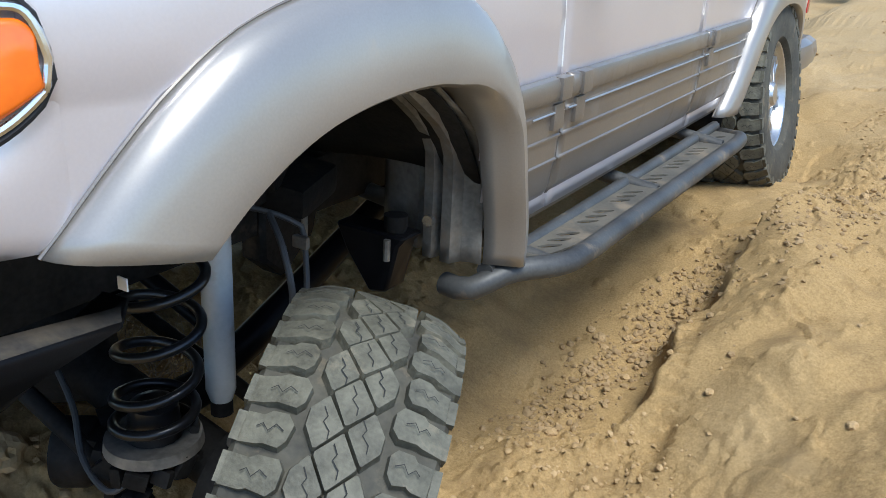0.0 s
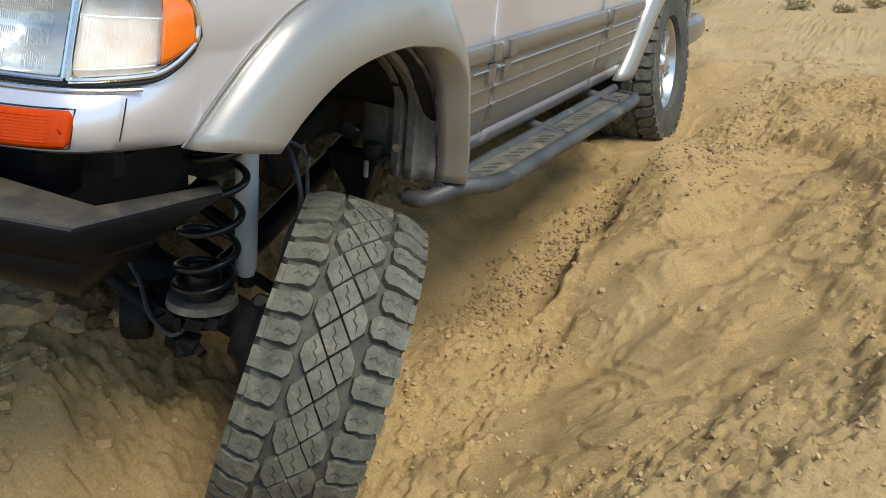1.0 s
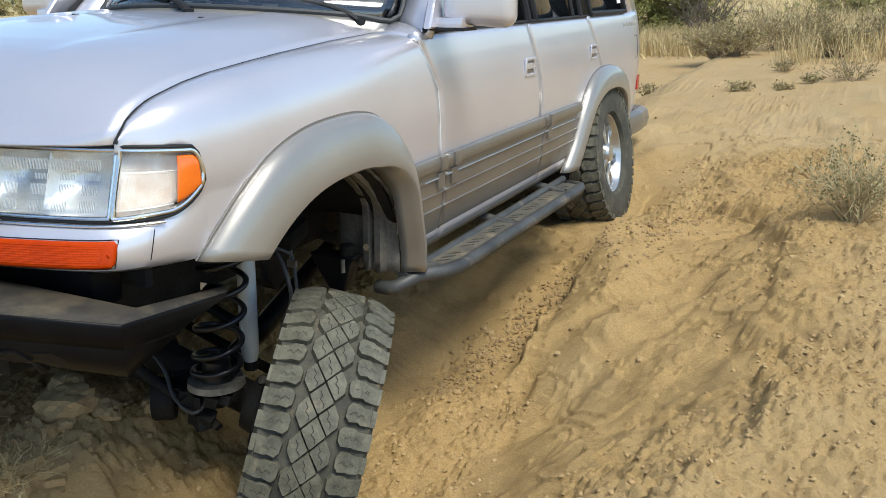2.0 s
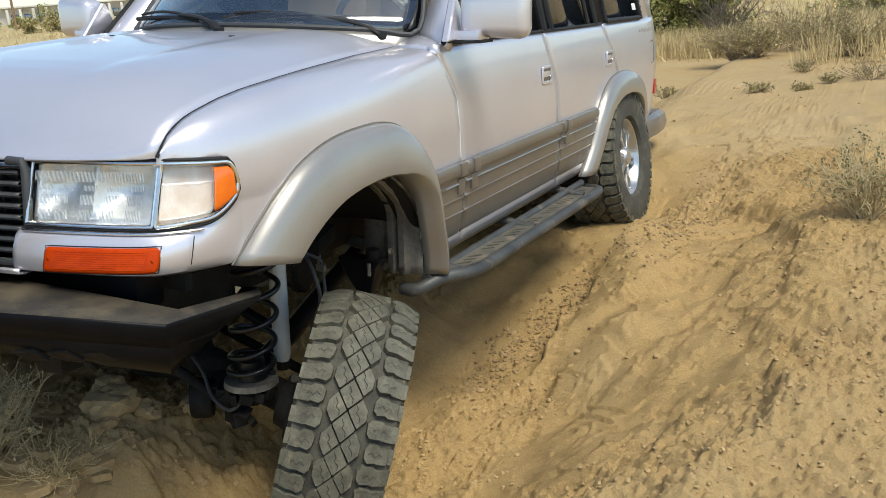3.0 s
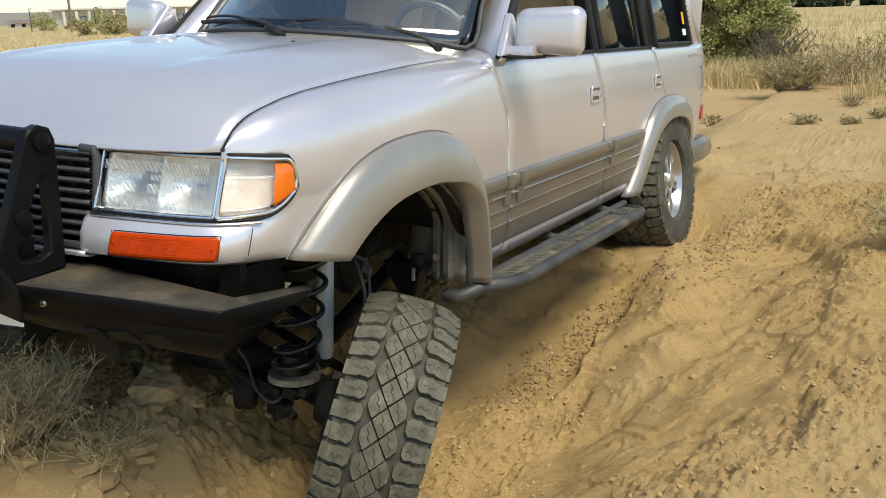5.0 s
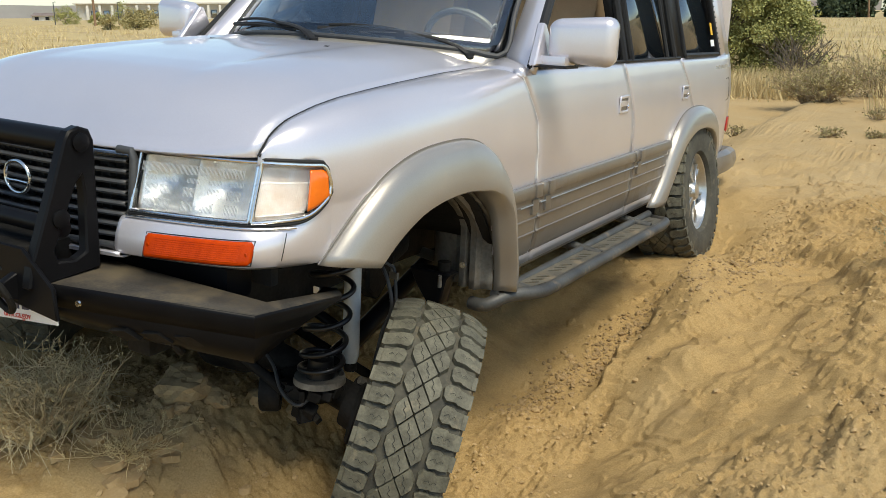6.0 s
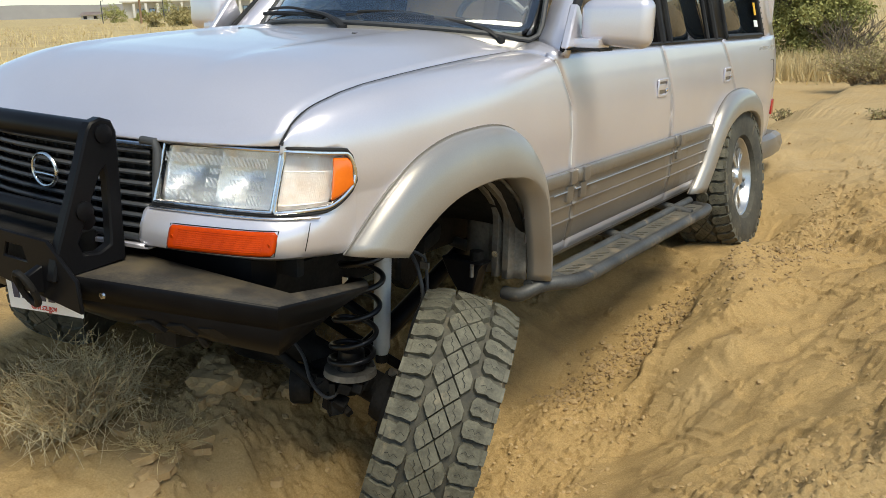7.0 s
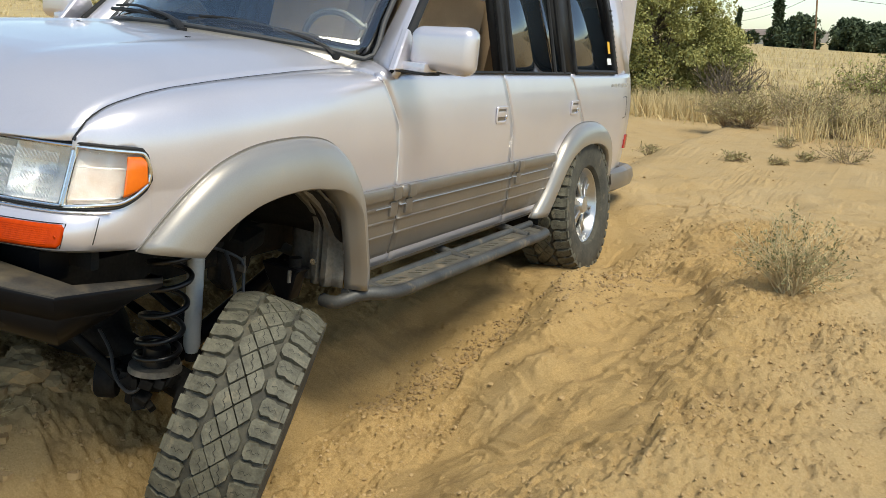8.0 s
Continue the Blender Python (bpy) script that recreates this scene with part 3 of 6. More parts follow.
    for z, d in ((0.535, -0.008), (0.515, 0.004), (0.495, 0.006), (0.478, -0.006), (0.470, -0.04), (0.478, -0.16)):
        rows.append([Vector((sx * (side_x(y, 0.52) + d - 0.012), y, z)) for y in np.linspace(0.46, 2.40, 20)])
    panel("sill", rows, CLADDING, own, 0.02, None, "dusty painted sill")

    def handle(y, z, host):
        bm = bmesh.new()
        x = side_x(y, z) + 0.003
        ring = [(0.052, 0.040), (0.060, 0.036), (0.062, -0.034), (0.054, -0.042), (-0.050, -0.042), (-0.060, -0.034), (-0.060, 0.036), (-0.052, 0.040)]
        hole = [(a * 0.76, b * 0.70) for a, b in ring]
        bm = slab_bm([(sx * x, y + a, z + b) for a, b in ring], (sx * 0.008, 0, 0), 0.0025, [[(sx * x, y + a, z + b) for a, b in hole]])
        hd = part("door_handle", bm, PAINT, host, "recessed pull handle with bright frame")
        # darker cladding colour on a filled block stands for the shade in the recess
        part("handle_cup", block_bm((sx * (x - 0.004), y, z), (0.012, 0.092, 0.056), 0.003), CLADDING, hd, "hand recess with its shade given by a darker colour")
        bm = block_bm((sx * (x + 0.002), y - 0.004, z + 0.004), (0.012, 0.086, 0.026), 0.005, (0, 0, 0))
        part("lever", bm, PAINT, hd)
        part("lock", revolve_at((sx * (x + 0.006), y + 0.045, z - 0.012), 0.008, 0.006), CHROME, hd)

    handle(1.644, 1.066, front_door)
    handle(2.66, 1.07, rear_door)
    return front_door, rear_door


def revolve_at(c, r, depth, axis="x"):
    bm = revolve_bm([(-depth, 0.0001), (-depth, r), (depth * 0.6, r), (depth, r * 0.7), (depth, 0.0001)], 16)
    turn = {"x": pose(*c), "y": pose(*c, 0, 0, 90), "z": pose(*c, 0, 90, 0)}[axis]
    bmesh.ops.transform(bm, matrix=turn, verts=bm.verts[:])
    return bm


def revolve_bm_at(c, r, depth):
    """A thin dished disc in the plane of the steered wheel."""
    bm = revolve_bm([(-depth, 0.03), (-depth, r * 0.9), (0, r), (depth, r * 0.96), (depth, 0.03)], 32)
    bmesh.ops.transform(bm, matrix=pose(*c, 0, 15, 27), verts=bm.verts[:])
    return bm


for side in (1, -1):
    build_side(side)


# bonnet
def bonnet():
    rows = []
    for i in range(45):
        t = i / 44
        row = []
        for j in range(41):
            s = -1 + 2 * j / 40
            y0 = -0.790 + 0.126 * abs(s) ** 2.8
            y1 = 0.375 + 0.27 * abs(s) ** 2
            y = y0 + (y1 - y0) * t
            xs, zs = lerp_table(SEAM, max(-0.72, min(0.645, y + (0.06 * (1 - abs(s) ** 2)))))
            crown = 0.066 * ss((y + 0.82) / 0.34) + 0.006
            z = zs + crown * (1 - abs(s) ** 3.4) - 0.03 * (1 - ss(t / 0.05)) * 0.25
            z += 0.010 * ss((abs(s) - 0.45) / 0.12) * (1 - ss((abs(s) - 0.75) / 0.2)) * ss(t / 0.3)
            row.append(Vector((s * (xs - 0.004), y, z)))
        rows.append(row)
    ob = panel("bonnet", rows, PAINT, truck, 0.006, None, "smooth silver bonnet with sky reflections")
    for sx in (1, -1):
        pts = [(sx * (lerp_table(SEAM, y)[0] + 0.0005), y, lerp_table(SEAM, y)[1] - 0.004) for y in np.linspace(-0.668, 0.64, 60)]
        part("bonnet_gap", tube_bm(pts, 0.0052, 6), TRIM, ob, "black gap along the bonnet edge")
        bm = tube_bm([(sx * 0.28, 0.20, 1.290), (sx * 0.28, 0.205, 1.300), (sx * 0.28, 0.225, 1.303)], [0.012, 0.011, 0.006], 10)
        part("washer_jet", bm, TRIM, ob)
    pts = [nose(k, 1.0535, 0.006, 1) for k in np.linspace(0, k_at_x(0.745), 24)]
    pts = [Vector((-p.x, p.y, p.z)) for p in pts[::-1]] + pts[1:]
    part("bonnet_gap", tube_bm(pts, 0.0065, 6), TRIM, ob)
    return ob


bonnet()


# nose: lamps, grille, lower panel
def nose_strip(name, x0, x1, prof, mat, parent, sx, n=30, thick=0.006, label="", k1=None):
    ka, kb = k_at_x(x0), (k1 if k1 is not None else k_at_x(x1))
    rows = [[nose(ka + (kb - ka) * i / n, z, d, sx) for i in range(n + 1)] for z, d in prof]
    return panel(name, rows, mat, parent, thick, None, label)


K_END = 0.66
for i_, p_ in enumerate(NOSE):
    if p_.y > -0.512:
        K_END = i_ / (len(NOSE) - 1)
        break

for sx in (1, -1):
    rows = []
    k0, k1_ = k_at_x(0.388), K_END + 0.035
    for z, d in ((0.884, -0.012), (0.882, 0.010), (0.874, 0.018), (0.84, 0.024), (0.805, 0.018), (0.785, 0.004), (0.772, -0.03), (0.770, -0.07)):
        row = []
        for i in range(49):
            k = k0 + (k1_ - k0) * i / 48
            fade_ = 1 - ss((k - k_at_x(0.76)) / (k1_ - k_at_x(0.76)))
            row.append(nose(k, z + (0.080 if z > 0.87 else 0.03 if z > 0.83 else 0) * (1 - fade_) ** 2, d * fade_ + (0.0006 - 0.022 * ((0.95 - z) / 0.4) ** 2 - 0.006 * ss((k - K_END - 0.004) / 0.03)) * (1 - fade_), sx, 0.30 * fade_))
        rows.append(row)
    low = panel("lower_nose_panel", rows, PAINT, truck, 0.005)
    rows = [[nose(k, z, d, sx) for k in np.linspace(0, k_at_x(0.405), 14)] for z, d in ((0.790, 0.010), (0.786, 0.016), (0.776, 0.012), (0.770, -0.01), (0.768, -0.06))]
    panel("lower_grille_panel", rows, PAINT, truck, 0.005)
    ka, kb = k_at_x(0.487), k_at_x(0.762)
    # bumper marker lamp
    rows = []
    for v in range(13):
        row = []
        for i in range(41):
            e = abs(2 * i / 40 - 1)
            half = 0.030 * (1 - max(0.0, (e - 0.93) / 0.07) ** 2.5 * 0.32)
            z = 0.824 + half * (2 * v / 12 - 1) + 0.004 * (i / 40 - 0.5)
            row.append(nose(ka + (kb - ka) * i / 40, z, 0.0250 + 0.0045 * (1 - (2 * v / 12 - 1) ** 6) * (1 - e ** 20), sx))
        rows.append(row)
    lamp = panel("marker_lamp", rows, AMBER_DEEP, truck, 0.012, None, "deep orange ribbed marker lamp with screws")
    for v in range(1, 10):
        z = 0.7985 + 0.0051 * v
        pts = [nose(ka + (kb - ka) * i / 20, z + 0.004 * (i / 20 - 0.5), 0.0292, sx) for i in range(2, 19)]
        part("lens_rib", tube_bm(pts, 0.0010, 5), AMBER_DEEP, lamp)
    for i in (0.05, 0.95):
        c = nose(ka + (kb - ka) * i, 0.824, 0.0288, sx)
        part("screw", revolve_at(c, 0.0045, 0.002, "y"), AMBER_DEEP, lamp)
    ring = [nose(ka + (kb - ka) * i / 20, 0.7925 + 0.004 * (i / 20 - 0.5), 0.0205, sx) for i in range(21)] + [nose(ka + (kb - ka) * i / 20, 0.8555 + 0.004 * (i / 20 - 0.5), 0.0215, sx) for i in range(20, -1, -1)]
    part("lamp_gasket", tube_bm(ring + ring[:1], 0.0016, 6), TRIM, lamp)

    # headlamp and corner lamp
    xa, xb = 0.412, 0.737
    ka, kb = k_at_x(xa), k_at_x(xb)
    zb, zt = 0.905, 1.046
    rows = []
    for v in range(15):
        z = zb + (zt - zb) * v / 14
        rows.append([nose(ka + (kb - ka) * i / 40, z, -0.012 - 0.055 * (1 - (2 * v / 14 - 1) ** 2) * (1 - (2 * ((2 * i / 40) % 1.0) - 1) ** 2) , sx) for i in range(41)])
    head = panel("headlamp", rows, REFLECTOR, truck, 0.004, None, "clear rectangular headlamp with fluted lens and chrome rim")
    rows = []
    for v in range(15):
        z = zb + (zt - zb) * v / 14
        rows.append([nose(ka + (kb - ka) * i / 40, z, 0.012 + 0.006 * (1 - (2 * v / 14 - 1) ** 4) * (1 - (2 * i / 40 - 1) ** 8), sx) for i in range(41)])
    lens = panel("lens", rows, LENS_CLEAR, head, 0.003)
    lens.visible_shadow = False
    rng = random.Random(5)
    for band, (z0, z1) in enumerate(((1.006, 1.030), (0.985, 0.998), (0.952, 0.975), (0.915, 0.940))):
        for g in range(5 if band else 8):
            k0 = ka + (kb - ka) * ((0.06 + 0.18 * g + 0.06 * rng.random()) if band else 0.05 + 0.11 * g)
            for i in range(10):
                k = k0 + (kb - ka) * 0.011 * i
                part("flute", tube_bm([nose(k, z0, 0.0190, sx), nose(k, z1, 0.0190, sx)], 0.0008, 5), FLUTE, head)
    rim = [nose(ka + (kb - ka) * i / 24, zb - 0.004, 0.012, sx) for i in range(25)] + [nose(kb, z, 0.012, sx) for z in np.linspace(zb, zt, 6)] + [nose(ka + (kb - ka) * i / 24, zt + 0.004, 0.012, sx) for i in range(24, -1, -1)] + [nose(ka, z, 0.012, sx) for z in np.linspace(zt, zb, 6)]
    part("rim", tube_bm(rim + rim[:1], 0.0046, 8), CHROME, head, "bright chrome rim")

    kc, kd = k_at_x(0.745), K_END

    def corner(i, v, off):
        u = i / 30
        top = 1.047 - 0.012 * u - 0.050 * max(0, (u - 0.78) / 0.22) ** 2.2
        bot = 0.903 + 0.012 * u + 0.045 * max(0, (u - 0.60) / 0.40) ** 2.0
        return nose(kc + (kd - kc) * u, bot + (top - bot) * v / 12, off, sx)

    cl = panel("corner_lamp", [[corner(i, v, -0.016 + 0.010 * (abs(i / 15 - 1)) ** 3) for i in range(31)] for v in range(13)], PEACH, truck, 0.004, None, "clear corner lamp with an orange outer section")
    cv = panel("lens", [[corner(i, v, 0.013 + 0.004 * (1 - (v / 6 - 1) ** 4)) for i in np.linspace(0, 29.8, 30)] for v in range(13)], LENS_CLEAR, cl, 0.003)
    cv.visible_shadow = False
    for i in np.linspace(1.2, 19.2, 26):
        part("lens_rib", tube_bm([corner(i, v, 0.0195 if v < 11 else 0.015) for v in (1.3, 4, 6, 8, 11.2)], 0.0004, 5), LENS_RIB, cl)
    for v in (1.2, 8.2):
        part("lens_rib", tube_bm([corner(i, v, 0.0185) for i in np.linspace(1, 19.4, 12)], 0.0011, 5), LENS_RIB, cl)
    panel("amber_lens", [[corner(i - 0.20 * (v - 6), v, 0.0165 + 0.005 * (1 - (v / 6 - 1) ** 4)) for i in np.linspace(19.8, 28.6, 14)] for v in np.linspace(1.0, 11.2, 13)], AMBER, cl, 0.006, None, "bright orange lens section")
    rim = [corner(i, 0, 0.012) - Vector((0, 0, 0.004)) for i in range(31)] + [corner(30, v, 0.016) for v in range(1, 12)] + [corner(i, 12, 0.017) + Vector((0, 0, 0.004)) for i in range(30, -1, -1)]
    part("rim", tube_bm(rim + [corner(0, v, 0.012) for v in range(11, 0, -1)] + rim[:1], 0.0056, 8), CHROME, cl, "bright chrome rim")
    edge = [nose(k, 0.892, 0.006, sx) for k in np.linspace(k_at_x(0.405), kc + 0.2 * (kd - kc), 40)] + [corner(30 * u, 0, 0.010) - Vector((0, 0, 0.014)) for u in np.linspace(0.25, 0.98, 14)] + [corner(31, v, 0.014) for v in range(0, 13, 2)] + [corner(30 * u, 12, 0.015) + Vector((0, 0, 0.012)) for u in np.linspace(1, 0, 12)]
    part("lamp_surround", tube_bm(edge, 0.0052, 8), TRIM, cl, "black lamp gasket")
    pts = [nose(k, 0.8855, 0.016, sx) for k in np.linspace(k_at_x(0.41), kd - 0.42 * (kd - kc), 30)]
    part("bright_strip", tube_bm(pts, 0.0035, 6), CHROME, truck, "thin chrome strip under the lamps")
    backing = [[nose(k, z, -0.075, sx) for k in np.linspace(k_at_x(0.40), kd, 20)] for z in (0.76, 0.90, 1.05)]
    panel("lamp_backing", backing, TRIM, truck, 0.01)
    # join between nose panel and wing
    pts = [nose(kb + 0.07, z, 0.0238 - 0.2 * abs(z - 0.84) ** 1.3, sx) + Vector((sx * 0.0, 0, 0)) for z in (0.874, 0.86, 0.83, 0.805)]
    part("panel_gap", tube_bm(pts, 0.0013, 6), TRIM, low)

# grille
grille = part("grille", slab_bm([(-0.40, -0.735, 0.80), (0.40, -0.735, 0.80), (0.40, -0.735, 1.045), (-0.40, -0.735, 1.045)], (0, 0.02, 0), 0.0), TRIM, truck, "grey plastic grille of horizontal bars with a round badge")
for v in range(8):
    z = 0.822 + 0.0285 * v
    rows = []
    for dz, off in ((0.0065, -0.012), (0.006, 0.010), (0.0, 0.014), (-0.006, 0.010), (-0.008, -0.012)):
        k = k_at_x(0.385)
        right = [nose(k * i / 20, z + dz, off, 1, 0.1) for i in range(21)]
        rows.append([Vector((-p.x, p.y, p.z)) for p in right[::-1]] + right[1:])
    panel("grille_bar", rows, GRILLE, grille, 0.004)
for x in np.linspace(-0.36, 0.36, 15):
    p = nose(k_at_x(abs(x)), 0.92, -0.016, 1 if x >= 0 else -1, 0)
    part("grille_rib", block_bm((p.x, p.y + 0.01, 0.925), (0.006, 0.02, 0.225), 0.001), TRIM, grille)
for sx in (1, -1):
    pts = [nose(k_at_x(x), z, 0.012, sx, 0.1) for x, z in ((0.36, 1.052), (0.398, 1.05), (0.405, 1.03), (0.405, 0.90), (0.405, 0.81), (0.398, 0.795), (0.36, 0.792))]
    part("grille_frame", tube_bm(pts, 0.012, 10), GRILLE, grille)
for z, m_, r_ in ((0.794, GRILLE, 0.010), (1.040, CHROME, 0.008)):
    k = k_at_x(0.40)
    right = [nose(k * i / 20, z, 0.012, 1, 0.1) for i in range(21)]
    part("grille_frame", tube_bm([Vector((-p.x, p.y, p.z)) for p in right[::-1]] + right[1:], r_, 8), m_, grille)
badge = part("badge", tube_bm([(0.056 * math.cos(a), -0.832, 0.938 + 0.046 * math.sin(a)) for a in np.linspace(0, 2 * math.pi, 40)], 0.0055, 8), CHROME, grille, "round chrome badge")
part("badge_bar", tube_bm([(-0.046, -0.833, 0.926), (0.0, -0.834, 0.928), (0.046, -0.833, 0.926)], 0.0045, 8), CHROME, badge)

# steel bumper, hoops and tubes
HALF = [(0.0, -1.02), (0.37, -1.02), (0.88, -0.82), (0.873, -0.64), (0.862, -0.45)]


def bumper():
    plan = [(-x, y) for x, y in HALF[:0:-1]] + HALF
    rows = []
    for x, y in plan:
        e = ss((abs(x) - 0.37) / 0.5)
        zt, deep, under, back, inx = 0.742 - 0.032 * e, 0.062, 0.16, -0.80 + 0.06 * e, x
        if y > -0.7 and abs(x) > 0.5:
            zt, deep, under, back, inx = 0.688, 0.060, 0.10, -0.60, x * 0.93
        if y > -0.5 and abs(x) > 0.5:
            zt, deep, under, back, inx = 0.664, 0.010, 0.012, -0.43, x * 0.97
        elif abs(x) > 0.8:
            inx = x * 0.96
        rows.append([Vector((inx, back, zt + 0.006)), Vector((x, y, zt)), Vector((x, y - 0.004, zt - 0.010)), Vector((x * 0.995, y + 0.004, zt - deep)), Vector((x * 0.93, y + 0.12 * (1 - 0.5 * e), zt - under)), Vector((x * 0.86, back + 0.05, zt - under - 0.01))])
    top_rows = [[r[0], r[0].lerp(r[1], 0.5), r[1]] for r in rows]
    ob = panel("bumper", [r[1:4] for r in rows], BLACK, truck, 0.006, None, "heavy black steel off-road bumper with a sandy top shelf")
    panel("top_shelf", top_rows, DUSTY_BLACK, ob, 0.006, None, "sand-covered top shelf", 1.0)
    panel("lower_skirt", [r[3:6] for r in rows], BLACK, ob, 0.006)
    for sx in (1, -1):
        for x in (0.50, 0.58, 0.66):
            y = -1.03 + (x - 0.40) * 0.4375
            part("skirt_slot", slab_bm([(sx * x, y + 0.050, 0.628), (sx * (x + 0.04), y + 0.067, 0.632), (sx * (x + 0.058), y + 0.10, 0.60), (sx * (x + 0.02), y + 0.085, 0.596)], (0, -0.012, -0.006), 0), UNDER, ob)
        # shackle mount
        part("recovery_point", slab_bm([(sx * 0.29, -1.03, 0.78), (sx * 0.29, -1.10, 0.75), (sx * 0.29, -1.10, 0.71), (sx * 0.29, -1.03, 0.68)], (sx * 0.025, 0, 0), 0.003), BLACK, ob)
        ring = [(sx * 0.303 + 0.028 * math.cos(a), -1.10 - 0.02 * math.sin(a), 0.715 + 0.045 * math.sin(a)) for a in np.linspace(0, 2 * math.pi, 24)]
        part("shackle", tube_bm(ring, 0.009, 8), UNDER, ob, "rusty bow shackle")
        # hoop plate with its cut-out
        out = [(-1.075, 0.735), (-1.06, 0.80), (-0.99, 0.98), (-0.948, 1.095), (-0.935, 1.115), (-0.905, 1.125), (-0.875, 1.115), (-0.862, 1.085), (-0.862, 0.90), (-0.862, 0.75)]
        hole = [(-0.985, 0.79), (-0.94, 0.785), (-0.905, 0.80), (-0.90, 0.96), (-0.905, 1.0), (-0.92, 0.985), (-0.995, 0.82)]
        hoop = part("hoop_plate", slab_bm([(sx * 0.345, y, z) for y, z in out], (sx * 0.035, 0, 0), 0.005, [[(sx * 0.345, y, z) for y, z in hole]]), BLACK, ob, "black steel hoop upright with a triangular cut-out")
        for y, z in ((-0.905, 1.085), (-0.975, 0.90)):
            part("bolt", revolve_at((sx * 0.383, y, z), 0.024, 0.006), BLACK, hoop)
    part("hoop_tube", tube_bm([(x, -0.905, 1.082) for x in (-0.37, 0, 0.37)], 0.032, 18), BLACK, ob, "thick black cross tube")
    part("hoop_tube", tube_bm([(x, -0.955, 0.868) for x in (-0.36, 0, 0.36)], 0.024, 18), BLACK, ob)
    # winch tray front plate with slots
    hs = [[(x + a, -1.062, z + b) for a, b in ((-0.05, -0.018), (0.05, -0.018), (0.035, 0.018), (-0.035, 0.018))] for x in (-0.2, 0.0, 0.2) for z in (0.785,)]
    part("front_plate", slab_bm([(-0.46, -1.062, 0.668), (-0.12, -1.062, 0.700), (0.12, -1.062, 0.700), (0.46, -1.062, 0.668), (0.45, -1.062, 0.75), (0.34, -1.062, 0.835), (-0.34, -1.062, 0.835), (-0.45, -1.062, 0.75)], (0, 0.012, 0), 0.003, hs), BLACK, ob)
    part("winch", block_bm((0, -0.93, 0.74), (0.5, 0.16, 0.14), 0.02), UNDER, ob)
    for sx in (1, -1):
        c = (sx * 0.60, -0.80, 0.585)
        ring = [(c[0] + 0.012 * math.sin(2 * a), c[1] + 0.028 * math.cos(a), c[2] + 0.04 * math.sin(a)) for a in np.linspace(0, 2 * math.pi, 24)]
        part("tow_eye", tube_bm(ring, 0.011, 8), UNDER, ob)
    part("rivet", revolve_at((0.47, -1.006, 0.705), 0.008, 0.004, "y"), CHROME, ob)
    return ob


bumper()
plate = part("number_plate", block_bm((0.24, -1.022, 0.668), (0.325, 0.004, 0.100), 0.0015, (0, -6.5, 0)), SEAL_WHITE, truck, "white number plate with dark bars")
PM = pose(0.24, -1.022, 0.668, 0, -6.5, 0)
for i in range(7):
    x = -0.12 + 0.04 * i
    bm = block_bm((x, -0.0035, 0.012), (0.026, 0.002, 0.062), 0)
    bmesh.ops.transform(bm, matrix=PM, verts=bm.verts[:])
    part("plate_bar", bm, INK, plate)


def writing(text, size, m, mat, parent, name="lettering"):
    cu = bpy.data.curves.new(name, "FONT")
    cu.body, cu.size, cu.extrude, cu.align_x, cu.align_y = text, size, 0.0006, "CENTER", "CENTER"
    ob = new(name, cu)
    me = bpy.data.meshes.new_from_object(ob)
    bpy.data.objects.remove(ob)
    me.materials.append(mat)
    ob = new(name, me)
    ob.parent = parent
    ob.matrix_local = m
    return ob


writing("dmv.ca.gov", 0.026, PM @ pose(0, -0.0035, -0.036, 90, 0, 0), RED_INK, plate)

# windscreen, cowl, wipers
W_BASE = lambda s: Vector((0.715 * s, 0.435 + 0.31 * s * s, 1.335 - 0.04 * s * s))
W_TOP = lambda s: Vector((0.60 * s, 1.22 + 0.12 * s * s, 1.86 - 0.03 * s * s))
rows = [[W_BASE(s).lerp(W_TOP(s), t) + Vector((0, -0.03 * math.sin(math.pi * t), 0.02 * math.sin(math.pi * t))) for s in np.linspace(-1, 1, 25)] for t in np.linspace(0, 1, 13)]
screen = panel("windscreen", rows, GLASS_WIND, truck, 0.005, None, "clear greenish windscreen with dark seal")
screen.visible_shadow = False
seal = [r[-1] for r in rows[::-1]] + [p for p in rows[0][::-1]] + [r[0] for r in rows]
part("seal", tube_bm(curve_points(seal[::3], 70), 0.011, 8), RUBBERY, screen)
rows = []
for t in np.linspace(0, 1, 6):
    row = []
    for s in np.linspace(-1, 1, 31):
        a = Vector((s * 0.682, 0.378 + 0.27 * s * s, 1.283 - 0.036 * s * s))
        b = W_BASE(s) + Vector((0, -0.008, -0.006))
        row.append(a.lerp(b, t) + Vector((0, 0, -0.012 * math.sin(math.pi * t))))
    rows.append(row)
panel("cowl", rows, FLARE, truck, 0.01, None, "silver cowl panel below the windscreen")
